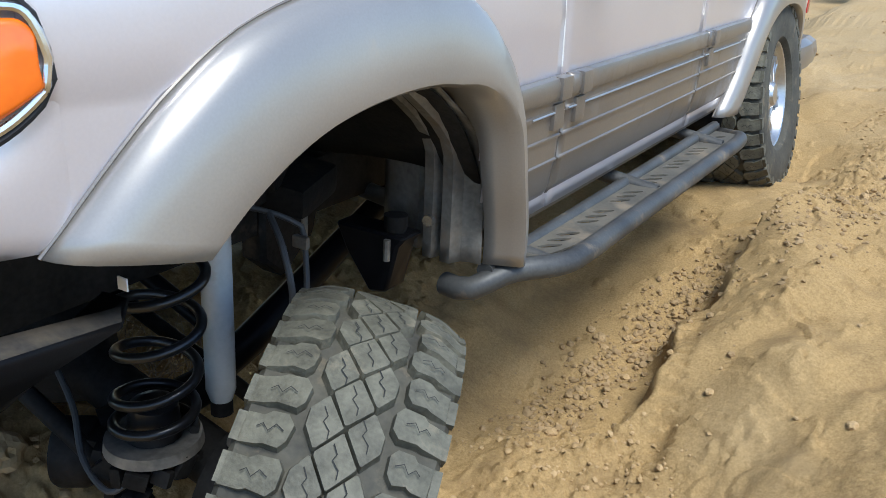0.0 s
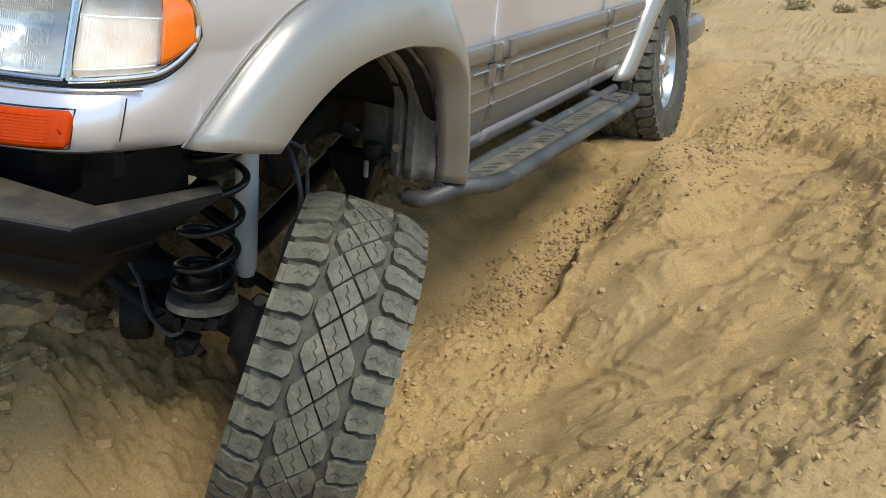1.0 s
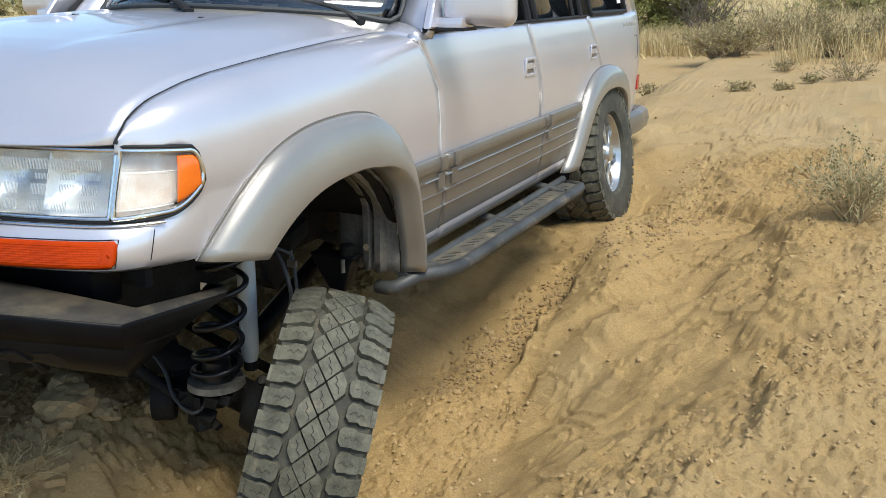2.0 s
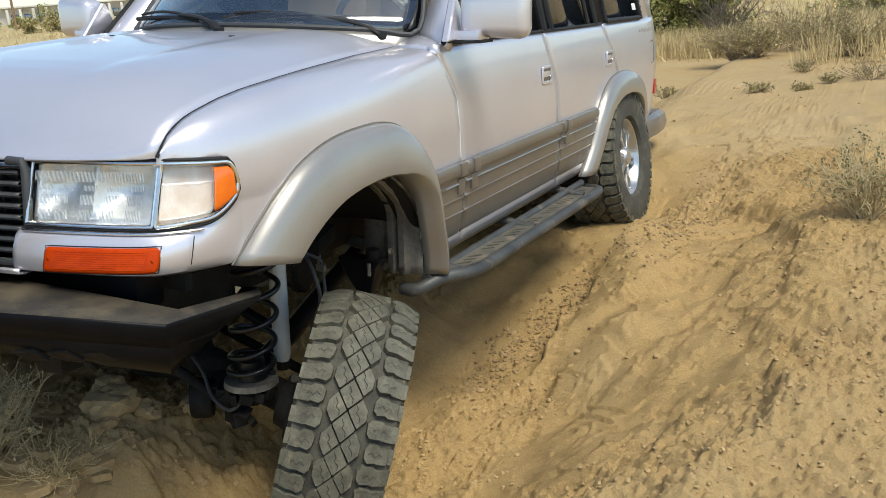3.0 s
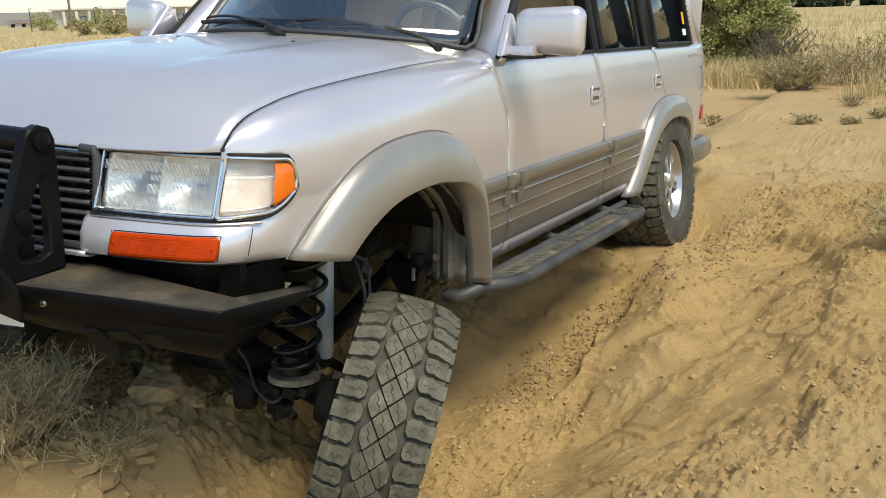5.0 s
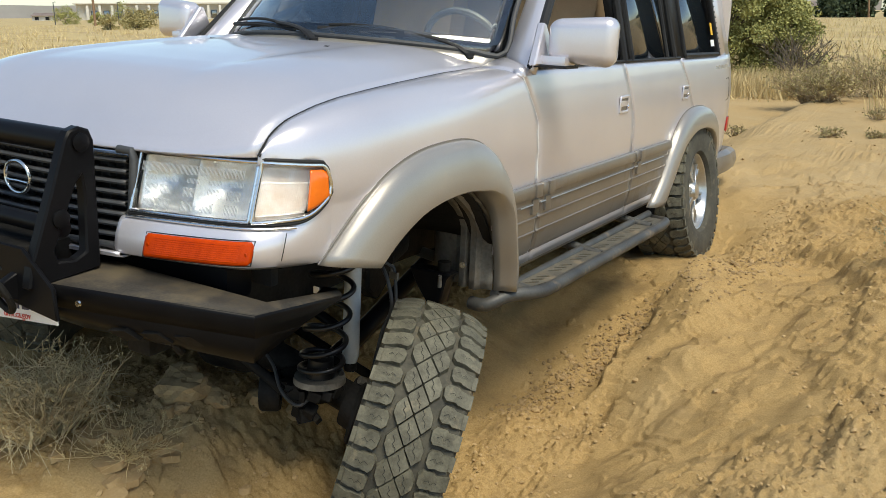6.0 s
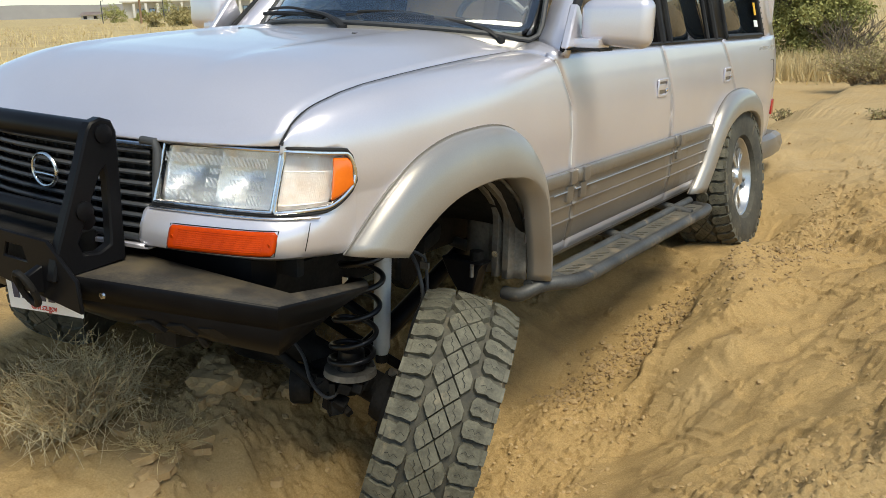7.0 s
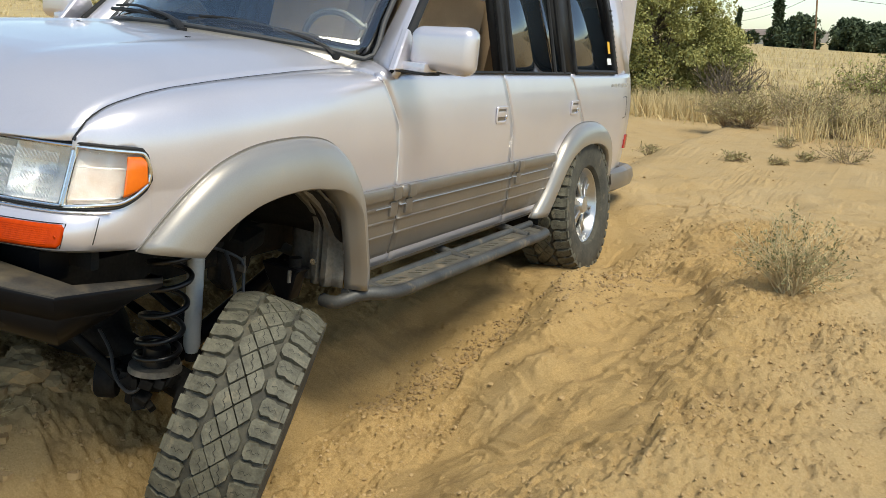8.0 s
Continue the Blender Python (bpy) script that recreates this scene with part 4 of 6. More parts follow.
for x0, y0, x1, y1, z0, z1 in ((0.614, 0.655, 0.03, 0.47, 1.285, 1.362), (0.06, 0.405, -0.54, 0.60, 1.315, 1.355)):
    a, b = Vector((x0, y0, z0)), Vector((x1, y1, z1))
    mid = a.lerp(b, 0.42) + Vector((0, 0.0, 0.042))
    arm = part("wiper", tube_bm(curve_points([a, a.lerp(b, 0.06) + Vector((0, 0, 0.022)), a.lerp(b, 0.2) + Vector((0, 0, 0.04)), mid], 14), [0.018] * 4 + [0.014] * 10, 8, squash=0.6), TRIM, truck, "black wiper arm and blade")
    part("pivot_cap", revolve_at(a, 0.019, 0.012, "z"), TRIM, arm)
    l0, l1 = a.lerp(b, 0.22) + Vector((0, 0.006, 0.022)), b
    blade = [l0.lerp(l1, t) + Vector((0, 0, 0.010 * math.sin(math.pi * t))) for t in np.linspace(0, 1, 10)]
    part("blade", tube_bm(blade, 0.010, 6), TRIM, arm)
    spine = [l0.lerp(l1, t) + Vector((0, -0.004, 0.012 + 0.022 * math.sin(math.pi * t))) for t in np.linspace(0.12, 0.9, 8)]
    part("blade_spine", tube_bm(spine, 0.006, 6), TRIM, arm)

# cabin: pillars, roof, glass


def win_x(z):
    return 0.864 - 0.26 * (z - 1.255)


def strip(pts_a, pts_b, mat, name, thick=0.03, parent=None, label=""):
    return panel(name, [[Vector(a).lerp(Vector(b), t) for t in np.linspace(0, 1, 3)] for a, b in zip(pts_a, pts_b)], mat, parent or truck, thick, None, label)


for sx in (1, -1):
    def at(y, z, d=0.0):
        return Vector((sx * (win_x(z) + d), y, z))

    A0, A1 = (0.735, 1.268), (1.30, 1.845)
    # silver A pillar between windscreen and door
    strip([W_BASE(sx) + Vector((sx * 0.004, 0.0, -0.05)), W_BASE(sx) + Vector((sx * 0.012, 0, 0)), W_TOP(sx) + Vector((sx * 0.012, 0, 0))],
          [at(0.655, 1.250, 0.012), at(0.700, 1.285, 0.01), at(1.30, 1.86, -0.02)], PAINT, "windscreen_pillar", 0.03)
    l0 = [(0.688, 0.597, 1.2505), (0.78, 0.597, 1.2505), (0.84, 0.596, 1.244), (0.868, 0.592, 1.230)]
    l1 = [(0.712, 0.742, 1.287), (0.765, 0.705, 1.282), (0.82, 0.680, 1.270), (0.868, 0.655, 1.250)]
    panel("wing_corner", [[Vector((sx * a[0], a[1], a[2])).lerp(Vector((sx * b[0], b[1], b[2])), t) for a, b in zip(l0, l1)] for t in (0, 0.33, 0.67, 1)], PAINT, truck, 0.01)
    door_frame = part("window_frame", tube_bm([at(0.69, 1.262), at(1.31, 1.84), at(1.70, 1.85), at(1.70, 1.262)], 0.019, 8), TRIM, truck, "black door window frame")
    part("window_frame", tube_bm([at(1.80, 1.262), at(1.79, 1.85), at(2.46, 1.85), at(2.50, 1.262)], 0.017, 8), TRIM, truck)
    part("window_frame", tube_bm([at(2.69, 1.268), at(2.66, 1.85), at(3.30, 1.82), at(3.40, 1.60), at(3.43, 1.268), at(2.69, 1.268)], 0.016, 8), TRIM, truck)
    strip([at(1.70, 1.25), at(1.69, 1.86)], [at(1.81, 1.25), at(1.79, 1.86)], TRIM, "centre_pillar", 0.06)
    strip([at(2.49, 1.25), at(2.45, 1.86)], [at(2.70, 1.25), at(2.66, 1.86)], TRIM, "rear_pillar", 0.06)
    strip([at(3.42, 1.25), at(3.40, 1.60), at(3.28, 1.87)], [at(3.52, 1.25), at(3.49, 1.60), at(3.42, 1.87)], TRIM, "vent_panel", 0.05)
    for k in range(12):
        z = 1.30 + 0.032 * k
        part("vent_slat", block_bm(tuple(at(3.475 - 0.02 * k / 12, z, 0.004)), (0.010, 0.035, 0.010), 0.002), GRILLE, truck)
    strip([at(3.51, 1.25, 0.002), at(3.48, 1.60), at(3.41, 1.88)], [at(3.95, 1.25, -0.05), at(3.90, 1.60, -0.04), at(3.80, 1.88, -0.04)], PAINT, "tail_pillar", 0.06)
    strip([at(1.30, 1.85), at(2.5, 1.86), at(3.8, 1.85)], [at(1.36, 1.92, -0.05), at(2.5, 1.94, -0.05), at(3.8, 1.92, -0.05)], PAINT, "roof_rail", 0.03)
    part("belt_moulding", tube_bm([(sx * (side_x(y, 1.258) + 0.003), y, 1.260) for y in np.linspace(0.66, 2.60, 14)], 0.0075, 8), TRIM, truck)
    part("belt_moulding", tube_bm([(sx * (side_x(y, 1.258) + 0.001), y, 1.262) for y in np.linspace(2.68, 3.44, 10)], 0.007, 8), TRIM, truck)
    panes = [(1.81, 2.36, 2.34), (2.38, 2.49, 2.45), (2.70, 3.42, 3.32)] + ([(0.76, 1.70, 1.70)] if sx < 0 else [])
    for a, b, bt in panes:
        at_a = a - 0.02
        if a < 1:
            at_a = 1.28
        g = strip([at(a, 1.26, -0.012), at(at_a, 1.84, -0.070)], [at(b, 1.26, -0.012), at(bt, 1.84, -0.070)], GLASS_DARK, "side_window", 0.005, None, "dark tinted side window reflecting sky")
        g.visible_shadow = False
    part("window_bar", tube_bm([at(2.37, 1.262, 0.0), at(2.35, 1.85, 0.0)], 0.012, 8), TRIM, truck)
    # mirror
    arm = slab_bm([(sx * 0.885, 0.60, 1.270), (sx * 0.885, 0.80, 1.270), (sx * 0.87, 0.80, 1.315), (sx * 0.86, 0.735, 1.42), (sx * 0.86, 0.715, 1.42)], (sx * 0.03, 0, 0), 0.006)
    mirror = part("door_mirror", arm, PAINT, truck, "large beige-silver door mirror housing")
    bm = block_bm((0, 0, 0), (0.25, 0.13, 0.185), 0.0, (0, 0, 0))
    bmesh.ops.bevel(bm, geom=bm.edges[:], offset=0.045, segments=6, profile=0.5, affect="EDGES")
    for v in bm.verts:
        k = (v.co.x + 0.125) / 0.25
        v.co.z = v.co.z * (0.80 + 0.20 * k) + 0.012 * (1 - k) * 0
        v.co.y *= 0.8 + 0.2 * k
        v.co.x *= sx
    bmesh.ops.transform(bm, matrix=pose(sx * 1.035, 0.750, 1.362, 0, 0, sx * 14), verts=bm.verts[:])
    if sx < 0:
        bmesh.ops.reverse_faces(bm, faces=bm.faces[:])
    part("mirror_shell", bm, PAINT, mirror)
    part("mirror_foot", block_bm((sx * 0.945, 0.715, 1.288), (0.12, 0.10, 0.035), 0.012), PAINT, mirror)
    part("mirror_gap", block_bm((sx * 0.95, 0.712, 1.2665), (0.13, 0.11, 0.008), 0.002), TRIM, mirror)

rows = [[Vector((x, y, 1.93 - 0.03 * (x / 0.68) ** 2 - 0.06 * ss((1.5 - y) / 0.35))) for x in np.linspace(-0.665, 0.665, 15)] for y in np.linspace(1.22, 3.80, 20)]
panel("roof", rows, PAINT, truck, 0.05)
panel("tail", [[Vector((x, 3.96 - 0.05 * abs(x) ** 4 - 0.10 * max(0, z - 1.25), z)) for x in np.linspace(-0.80, 0.80, 12)] for z in np.linspace(0.60, 1.92, 12)], PAINT, truck, 0.03)
for sx in (1, -1):
    part("tail_lamp", block_bm((sx * 0.853, 3.925, 0.79), (0.03, 0.055, 0.10), 0.008), RED_LENS, truck, "red rear side marker")
    bm = curve_points([(sx * 0.86, 3.60, 0.53), (sx * 0.885, 3.75, 0.535), (sx * 0.88, 3.95, 0.54), (sx * 0.80, 4.03, 0.54), (0.0, 4.05, 0.54)], 20)
    part("rear_bumper", tube_bm(bm, 0.055, 8, squash=1.5), CLADDING, truck, "grey rear bumper end")
    part("fuel_flap", tube_bm([(sx * (side_x(y, z) + 0.002), y, z) for y, z in ((3.62, 1.11), (3.70, 1.115), (3.73, 1.10), (3.735, 1.00), (3.72, 0.975), (3.64, 0.97))], 0.0022, 6), TRIM, truck)
    rng = random.Random(3)
    y = 3.36
    while y < 3.74 and sx > 0:
        w = rng.uniform(0.012, 0.03)
        part("decal_bar", block_bm((side_x(y, 1.185) + 0.0035, y, 1.187 + rng.uniform(-0.004, 0.004)), (0.001, w, rng.uniform(0.014, 0.028)), 0), FLUTE, truck)
        y += w + 0.008
part("sticker", block_bm((win_x(1.335) - 0.002, 3.35, 1.335), (0.003, 0.075, 0.04), 0.0, (0, -14.6, 0)), SEAL_WHITE, truck)
part("sticker", block_bm((win_x(1.42) - 0.002, 3.365, 1.42), (0.003, 0.04, 0.075), 0.0, (0, -14.6, 0)), STICKER, truck)

# cabin inside
part("cabin_floor", block_bm((0, 2.2, 0.72), (1.60, 3.1, 0.06), 0.01), HEADLINER, truck)
part("cabin_side", block_bm((-0.80, 2.2, 1.0), (0.03, 3.0, 0.5), 0.01), HEADLINER, truck)
part("headliner", block_bm((0, 2.5, 1.85), (1.22, 2.5, 0.03), 0.01), HEADLINER, truck)
rows = [[Vector((x, 0.62 + 0.22 * (x / 0.75) ** 2 + t * 0.32, 1.30 + 0.05 * math.sin(math.pi * min(1, t * 1.3)) - 0.12 * t * t)) for x in np.linspace(-0.76, 0.76, 15)] for t in np.linspace(0, 1, 8)]
panel("dashboard", rows, DASH, truck, 0.05)
part("steering_wheel", tube_bm([(0.38 + 0.19 * math.cos(a), 1.02 - 0.07 * math.sin(a), 1.28 + 0.17 * math.sin(a)) for a in np.linspace(0, 2 * math.pi, 40)], 0.015, 8), GRILLE, truck)
part("bulkhead", block_bm((0, 0.70, 0.95), (1.5, 0.04, 0.60), 0.01), TRIM, truck)
for x in (0.40, -0.40):
    for y, k in ((1.55, 1.0), (2.45, 0.9)):
        seat = part("seat", block_bm((x, y, 0.98), (0.52, 0.52, 0.20), 0.06), LEATHER, truck, "tan leather car seat")
        part("seat_back", block_bm((x, y + 0.30, 1.28), (0.52, 0.17, 0.62), 0.07, (-14, 0, 0)), LEATHER, seat)
        part("headrest", block_bm((x, y + 0.37, 1.70), (0.30, 0.12, 0.20), 0.05, (-8, 0, 0)), LEATHER, seat)

# underside: rails, engine mass, axle, steering, springs
chassis = part("chassis_rail", block_bm((0.43, 1.5, 0.56), (0.09, 4.6, 0.13), 0.012), UNDER, truck, "black chassis rail with dried mud")
part("chassis_rail", block_bm((-0.43, 1.5, 0.56), (0.09, 4.6, 0.13), 0.012), UNDER, truck)
part("engine_block", block_bm((0, 0.0, 0.82), (0.62, 0.95, 0.42), 0.05), UNDER, truck)
part("radiator_panel", block_bm((0, -0.545, 0.86), (1.40, 0.03, 0.36), 0.01), TRIM, truck)
part("gearbox", block_bm((0, 1.0, 0.62), (0.42, 1.1, 0.34), 0.06), UNDER, truck)
part("inner_wing", block_bm((0.60, -0.36, 0.93), (0.36, 0.30, 0.20), 0.03), UNDER, truck)
part("inner_wing", block_bm((-0.62, 0.0, 0.92), (0.36, 1.1, 0.24), 0.03), UNDER, truck)
AX0, AX1 = Vector((0.70, -0.07, 0.12)), Vector((-0.72, -0.05, 0.43))
axle = part("front_axle", tube_bm([AX0, AX0.lerp(AX1, 0.3), AX0.lerp(AX1, 0.36), AX0.lerp(AX1, 0.46), AX0.lerp(AX1, 0.56), AX0.lerp(AX1, 0.6), AX1], [0.055, 0.055, 0.11, 0.15, 0.11, 0.055, 0.055], 16), UNDER, truck, "drooping dirty front axle with round housing")
eye = revolve_bm([(-0.035, 0.030), (-0.035, 0.062), (-0.025, 0.068), (0.025, 0.068), (0.035, 0.062), (0.035, 0.030)], 28)
bmesh.ops.transform(eye, matrix=pose(0.375, -0.205, 0.150, 0, 0, 35), verts=eye.verts[:])
part("arm_eye", eye, UNDER, axle, "dirty round arm bush housing")
part("arm_strut", tube_bm([(0.385, -0.15, 0.165), (0.44, -0.05, 0.19), (0.45, 0.05, 0.20)], [0.05, 0.045, 0.04], 12), UNDER, axle)
part("spring_perch", tube_bm([(0.50, -0.10, 0.175), (0.55, -0.16, 0.205), (0.575, -0.185, 0.24)], [0.06, 0.065, 0.055], 14), UNDER, axle)
lump = block_bm((0.535, -0.225, 0.145), (0.065, 0.05, 0.075), 0.016, (10, 14, 20))
block_bm((0.50, -0.20, 0.185), (0.10, 0.07, 0.055), 0.018, (0, 12, 30), lump)
part("axle_lug", lump, UNDER, axle)
part("brake_backplate", revolve_bm_at((0.66, -0.09, 0.115), 0.12, 0.012), UNDER, axle)
part("knuckle", tube_bm([(0.62, -0.08, 0.14), (0.70, -0.06, 0.115), (0.76, -0.055, 0.09)], [0.09, 0.105, 0.07], 18), UNDER, axle)
part("tie_rod", tube_bm([(0.62, 0.13, 0.12), (0.1, 0.15, 0.26), (-0.62, 0.16, 0.44)], 0.018, 10), UNDER, truck)
part("drag_link", tube_bm([(-0.60, -0.22, 0.46), (0.25, -0.24, 0.28), (0.56, -0.22, 0.13)], 0.018, 10), UNDER, truck)
part("radius_arm", tube_bm([(0.42, -0.10, 0.14), (0.44, 0.20, 0.24), (0.46, 0.72, 0.47)], [0.035, 0.038, 0.03], 10), BLACK, truck)
part("panhard_rod", tube_bm([(-0.40, 0.09, 0.56), (0.0, 0.10, 0.47), (0.45, 0.10, 0.30)], 0.02, 10), BLACK, truck)
# coil spring, follows the tilt of the axle
top, foot = Vector((0.640, -0.165, 0.80)), Vector((0.575, -0.185, 0.262))
coil = []
turns = 6.5
for i in range(260):
    t = i / 259
    zc = t - 0.0
    zz = zc * 0.86 + 0.14 * (zc ** 0.6) if zc > 0 else 0
    a = 2 * math.pi * turns * t + 0.6
    c = foot.lerp(top, 0.12 * min(1, t / 0.22) + 0.88 * max(0, (t - 0.22) / 0.78))
    coil.append(c + Vector((0.070 * math.cos(a), 0.070 * math.sin(a), 0.0)))
part("coil_spring", tube_bm(coil, 0.0095, 10), SPRING, truck, "glossy black stretched coil spring")
cup = revolve_bm([(-0.010, 0.03), (-0.010, 0.085), (0.010, 0.088), (0.012, 0.080), (0.0, 0.074), (0.0, 0.03)], 32)
bmesh.ops.transform(cup, matrix=pose(0.573, -0.185, 0.245, 0, 90, 0) @ pose(0, 0, 0, 0, 0, 0), verts=cup.verts[:])
part("spring_seat", cup, BARE, truck, "scraped metal spring seat")
rng = random.Random(71)
for k in range(11):
    a = 2 * math.pi * k / 11
    part("perch_lug", block_bm((0.573 + 0.075 * math.cos(a), -0.185 + 0.075 * math.sin(a), 0.232 + rng.uniform(-0.03, 0.012)), (rng.uniform(0.018, 0.045), rng.uniform(0.012, 0.03), rng.uniform(0.014, 0.05)), 0.004, (rng.uniform(-25, 25), rng.uniform(-25, 25), rng.uniform(0, 360))), UNDER, truck, "scraped dirty metal lug")
for k in range(9):
    part("axle_casting", block_bm((0.50 + rng.uniform(-0.12, 0.08), -0.20 + rng.uniform(-0.05, 0.05), 0.15 + rng.uniform(-0.05, 0.06)), (rng.uniform(0.03, 0.07), rng.uniform(0.02, 0.05), rng.uniform(0.02, 0.06)), 0.007, (rng.uniform(-40, 40), rng.uniform(-40, 40), rng.uniform(0, 360))), UNDER, truck, "oily black casting")
part("hard_line", tube_bm(curve_points([(0.60, -0.24, 0.22), (0.55, -0.27, 0.17), (0.47, -0.26, 0.20), (0.40, -0.22, 0.26), (0.30, -0.18, 0.30)], 24), 0.006, 8), RUBBERY, truck)
part("sway_link", tube_bm([(0.675, -0.10, 0.235), (0.70, -0.06, 0.21), (0.69, -0.01, 0.17)], [0.014, 0.016, 0.012], 10), BARE, truck)
part("bump_stop", tube_bm([(0.575, -0.185, 0.25), (0.58, -0.185, 0.32), (0.58, -0.185, 0.335)], [0.05, 0.042, 0.02], 14), SPRING, truck)
damper = part("shock_absorber", tube_bm([(0.585, -0.03, 0.25), (0.585, -0.03, 0.28), (0.588, -0.03, 0.50), (0.592, -0.03, 0.86)], [0.020, 0.029, 0.029, 0.029], 20), SHOCK, truck, "pale grey shock absorber tube")
part("bushing", tube_bm([(0.585, -0.03, 0.225), (0.585, -0.03, 0.255)], 0.022, 12), UNDER, damper)
part("brake_hose", tube_bm(curve_points([(0.60, 0.10, 0.60), (0.66, 0.07, 0.55), (0.69, 0.06, 0.45), (0.66, 0.05, 0.36), (0.64, 0.02, 0.20)], 24), 0.007, 8), RUBBERY, truck)
part("brake_hose", tube_bm(curve_points([(0.47, 0.05, 0.62), (0.60, 0.16, 0.57), (0.63, 0.17, 0.50), (0.70, 0.08, 0.20)], 24), 0.006, 8), RUBBERY, truck)
part("hose_bracket", block_bm((0.635, 0.15, 0.535), (0.035, 0.012, 0.025), 0.003), BARE, truck)
part("spring_tag", block_bm((0.605, -0.245, 0.575), (0.022, 0.003, 0.022), 0.0005), SEAL_WHITE, truck)
# cross members and steering box seen through the arch
mount = block_bm((0.50, 0.27, 0.60), (0.16, 0.16, 0.07), 0.022, (8, 6, 12))
block_bm((0.44, 0.20, 0.70), (0.20, 0.22, 0.13), 0.04, (20, 0, 25), mount)
block_bm((0.40, 0.36, 0.52), (0.14, 0.12, 0.16), 0.035, (0, 15, -20), mount)
part("body_mount", mount, UNDER, truck)
part("mount_bush", tube_bm([(0.735, 0.33, 0.530), (0.735, 0.33, 0.540), (0.735, 0.33, 0.565)], [0.022, 0.025, 0.025], 18), UNDER, truck, "dirty black rubber body-mount bush")
part("mount_plate", slab_bm([(0.60, 0.30, 0.530), (0.78, 0.30, 0.530), (0.76, 0.30, 0.505), (0.735, 0.30, 0.40), (0.69, 0.30, 0.39), (0.63, 0.30, 0.47)], (0, 0.07, 0), 0.006), BLACK, truck, "black folded mount plate")
part("mount_bolt", tube_bm([(0.745, 0.285, 0.525), (0.745, 0.285, 0.480)], 0.0075, 8), BARE, truck, "dull brass bolt")
part("crash_bar", block_bm((0, -0.66, 0.715), (1.36, 0.10, 0.10), 0.025), BLACK, truck)
part("body_mount_bolt", tube_bm([(0.56, 0.25, 0.57), (0.56, 0.25, 0.50)], 0.007, 8), BARE, truck)
part("steering_box", block_bm((0.46, 0.10, 0.64), (0.12, 0.22, 0.14), 0.045), UNDER, truck)
part("cross_member", tube_bm([(-0.43, 0.32, 0.50), (0.43, 0.32, 0.50)], 0.045, 12), UNDER, truck)
part("hanger_arm", slab_bm([(0.42, 0.20, 0.56), (0.42, 0.36, 0.56), (0.42, 0.34, 0.44), (0.42, 0.27, 0.38), (0.42, 0.20, 0.44)], (0.07, 0, 0), 0.01), UNDER, truck)
# folded metal edge of the rear of the arch
rows = []
for v in range(13):
    z = 0.46 + 0.46 * v / 12
    yb = 0.39 - 0.26 * ss((v - 6) / 8)
    rows.append([Vector((x, yb + d - 0.05 * ss((v - 5) / 7), z)) for x, d in ((0.60, 0.10), (0.645, 0.055), (0.70, 0.045), (0.725, 0.04), (0.735, 0.055), (0.75, 0.05), (0.762, 0.01), (0.780, 0.008), (0.788, 0.032), (0.80, 0.034), (0.808, 0.006), (0.828, 0.004), (0.838, 0.03), (0.86, 0.04), (0.885, 0.04))])
panel("arch_bracket", rows, ARCH_GREY, truck, 0.004, None, "bent grey metal splash panel with mud")
part("clip_bolt", revolve_at((0.80, 0.355, 0.56), 0.012, 0.008, "y"), CHROME, truck)

# rock sliders with step plates
for sx in (1, -1):
    xs = lambda y: 1.005 - 0.10 * ss((0.66 - y) / 0.22) - 0.03 * ss((y - 2.1) / 0.25)
    zf = lambda y: 0.432 - 0.02 * (y - 0.4) / 1.9
    pts = [(sx * 0.80, 0.430, 0.395), (sx * 0.865, 0.425, 0.40)] + [(sx * xs(y), y, zf(y)) for y in np.linspace(0.50, 2.22, 16)] + [(sx * 0.93, 2.31, 0.395), (sx * 0.86, 2.33, 0.395)]
    slider = part("side_step", tube_bm(curve_points(pts, 60), 0.026, 14), STEP_TUBE, truck, "scuffed grey tube side step with a drilled plate")
    y0, y1 = 0.56, 2.20
    hs = []
    for g in range(7):
        for j in (-1, 0, 1):
            yc = y0 + 0.12 + (y1 - y0 - 0.30) * g / 6 + 0.052 * j + 0.03
            loop = []
            for a in np.linspace(0, 2 * math.pi, 11)[:-1]:
                u, v = 0.030 * math.cos(a), 0.0165 * math.sin(a)
                loop.append((sx * (0.940 + 0.72 * u), yc + 0.75 * u + 0.85 * v, 0.449 - 0.02 * (yc - 0.4) / 1.9))
            hs.append(loop)
    inn, out_ = 0.898, 0.0
    outline = [(sx * inn, y0, 0.449), (sx * inn, y1, 0.449 - 0.019)] + [(sx * (xs(y) - 0.012), y, 0.449 - 0.02 * (y - 0.4) / 1.9) for y in np.linspace(y1, y0, 10)]
    part("step_plate", slab_bm(outline, (0, 0, -0.005), 0, hs), STEP_PLATE, slider, "sand-dusted plate with slanted slots")
    # added black sheet below the slots, in place of the shade under the step
    part("slot_shade_sheet", block_bm((sx * 0.945, 1.38, 0.400), (0.080, 1.62, 0.004), 0.001, (-0.6, 0, 0)), TRIM, slider)
    for y in (0.6, 1.3, 2.0):
        part("step_bracket", tube_bm([(sx * 0.45, y, 0.50), (sx * 0.98, y, 0.425)], 0.022, 10), STEP_TUBE, slider)
    part("inner_tube", tube_bm([(sx * 0.885, y, 0.437) for y in (0.45, 1.3, 2.25)], 0.02, 10), STEP_TUBE, slider)


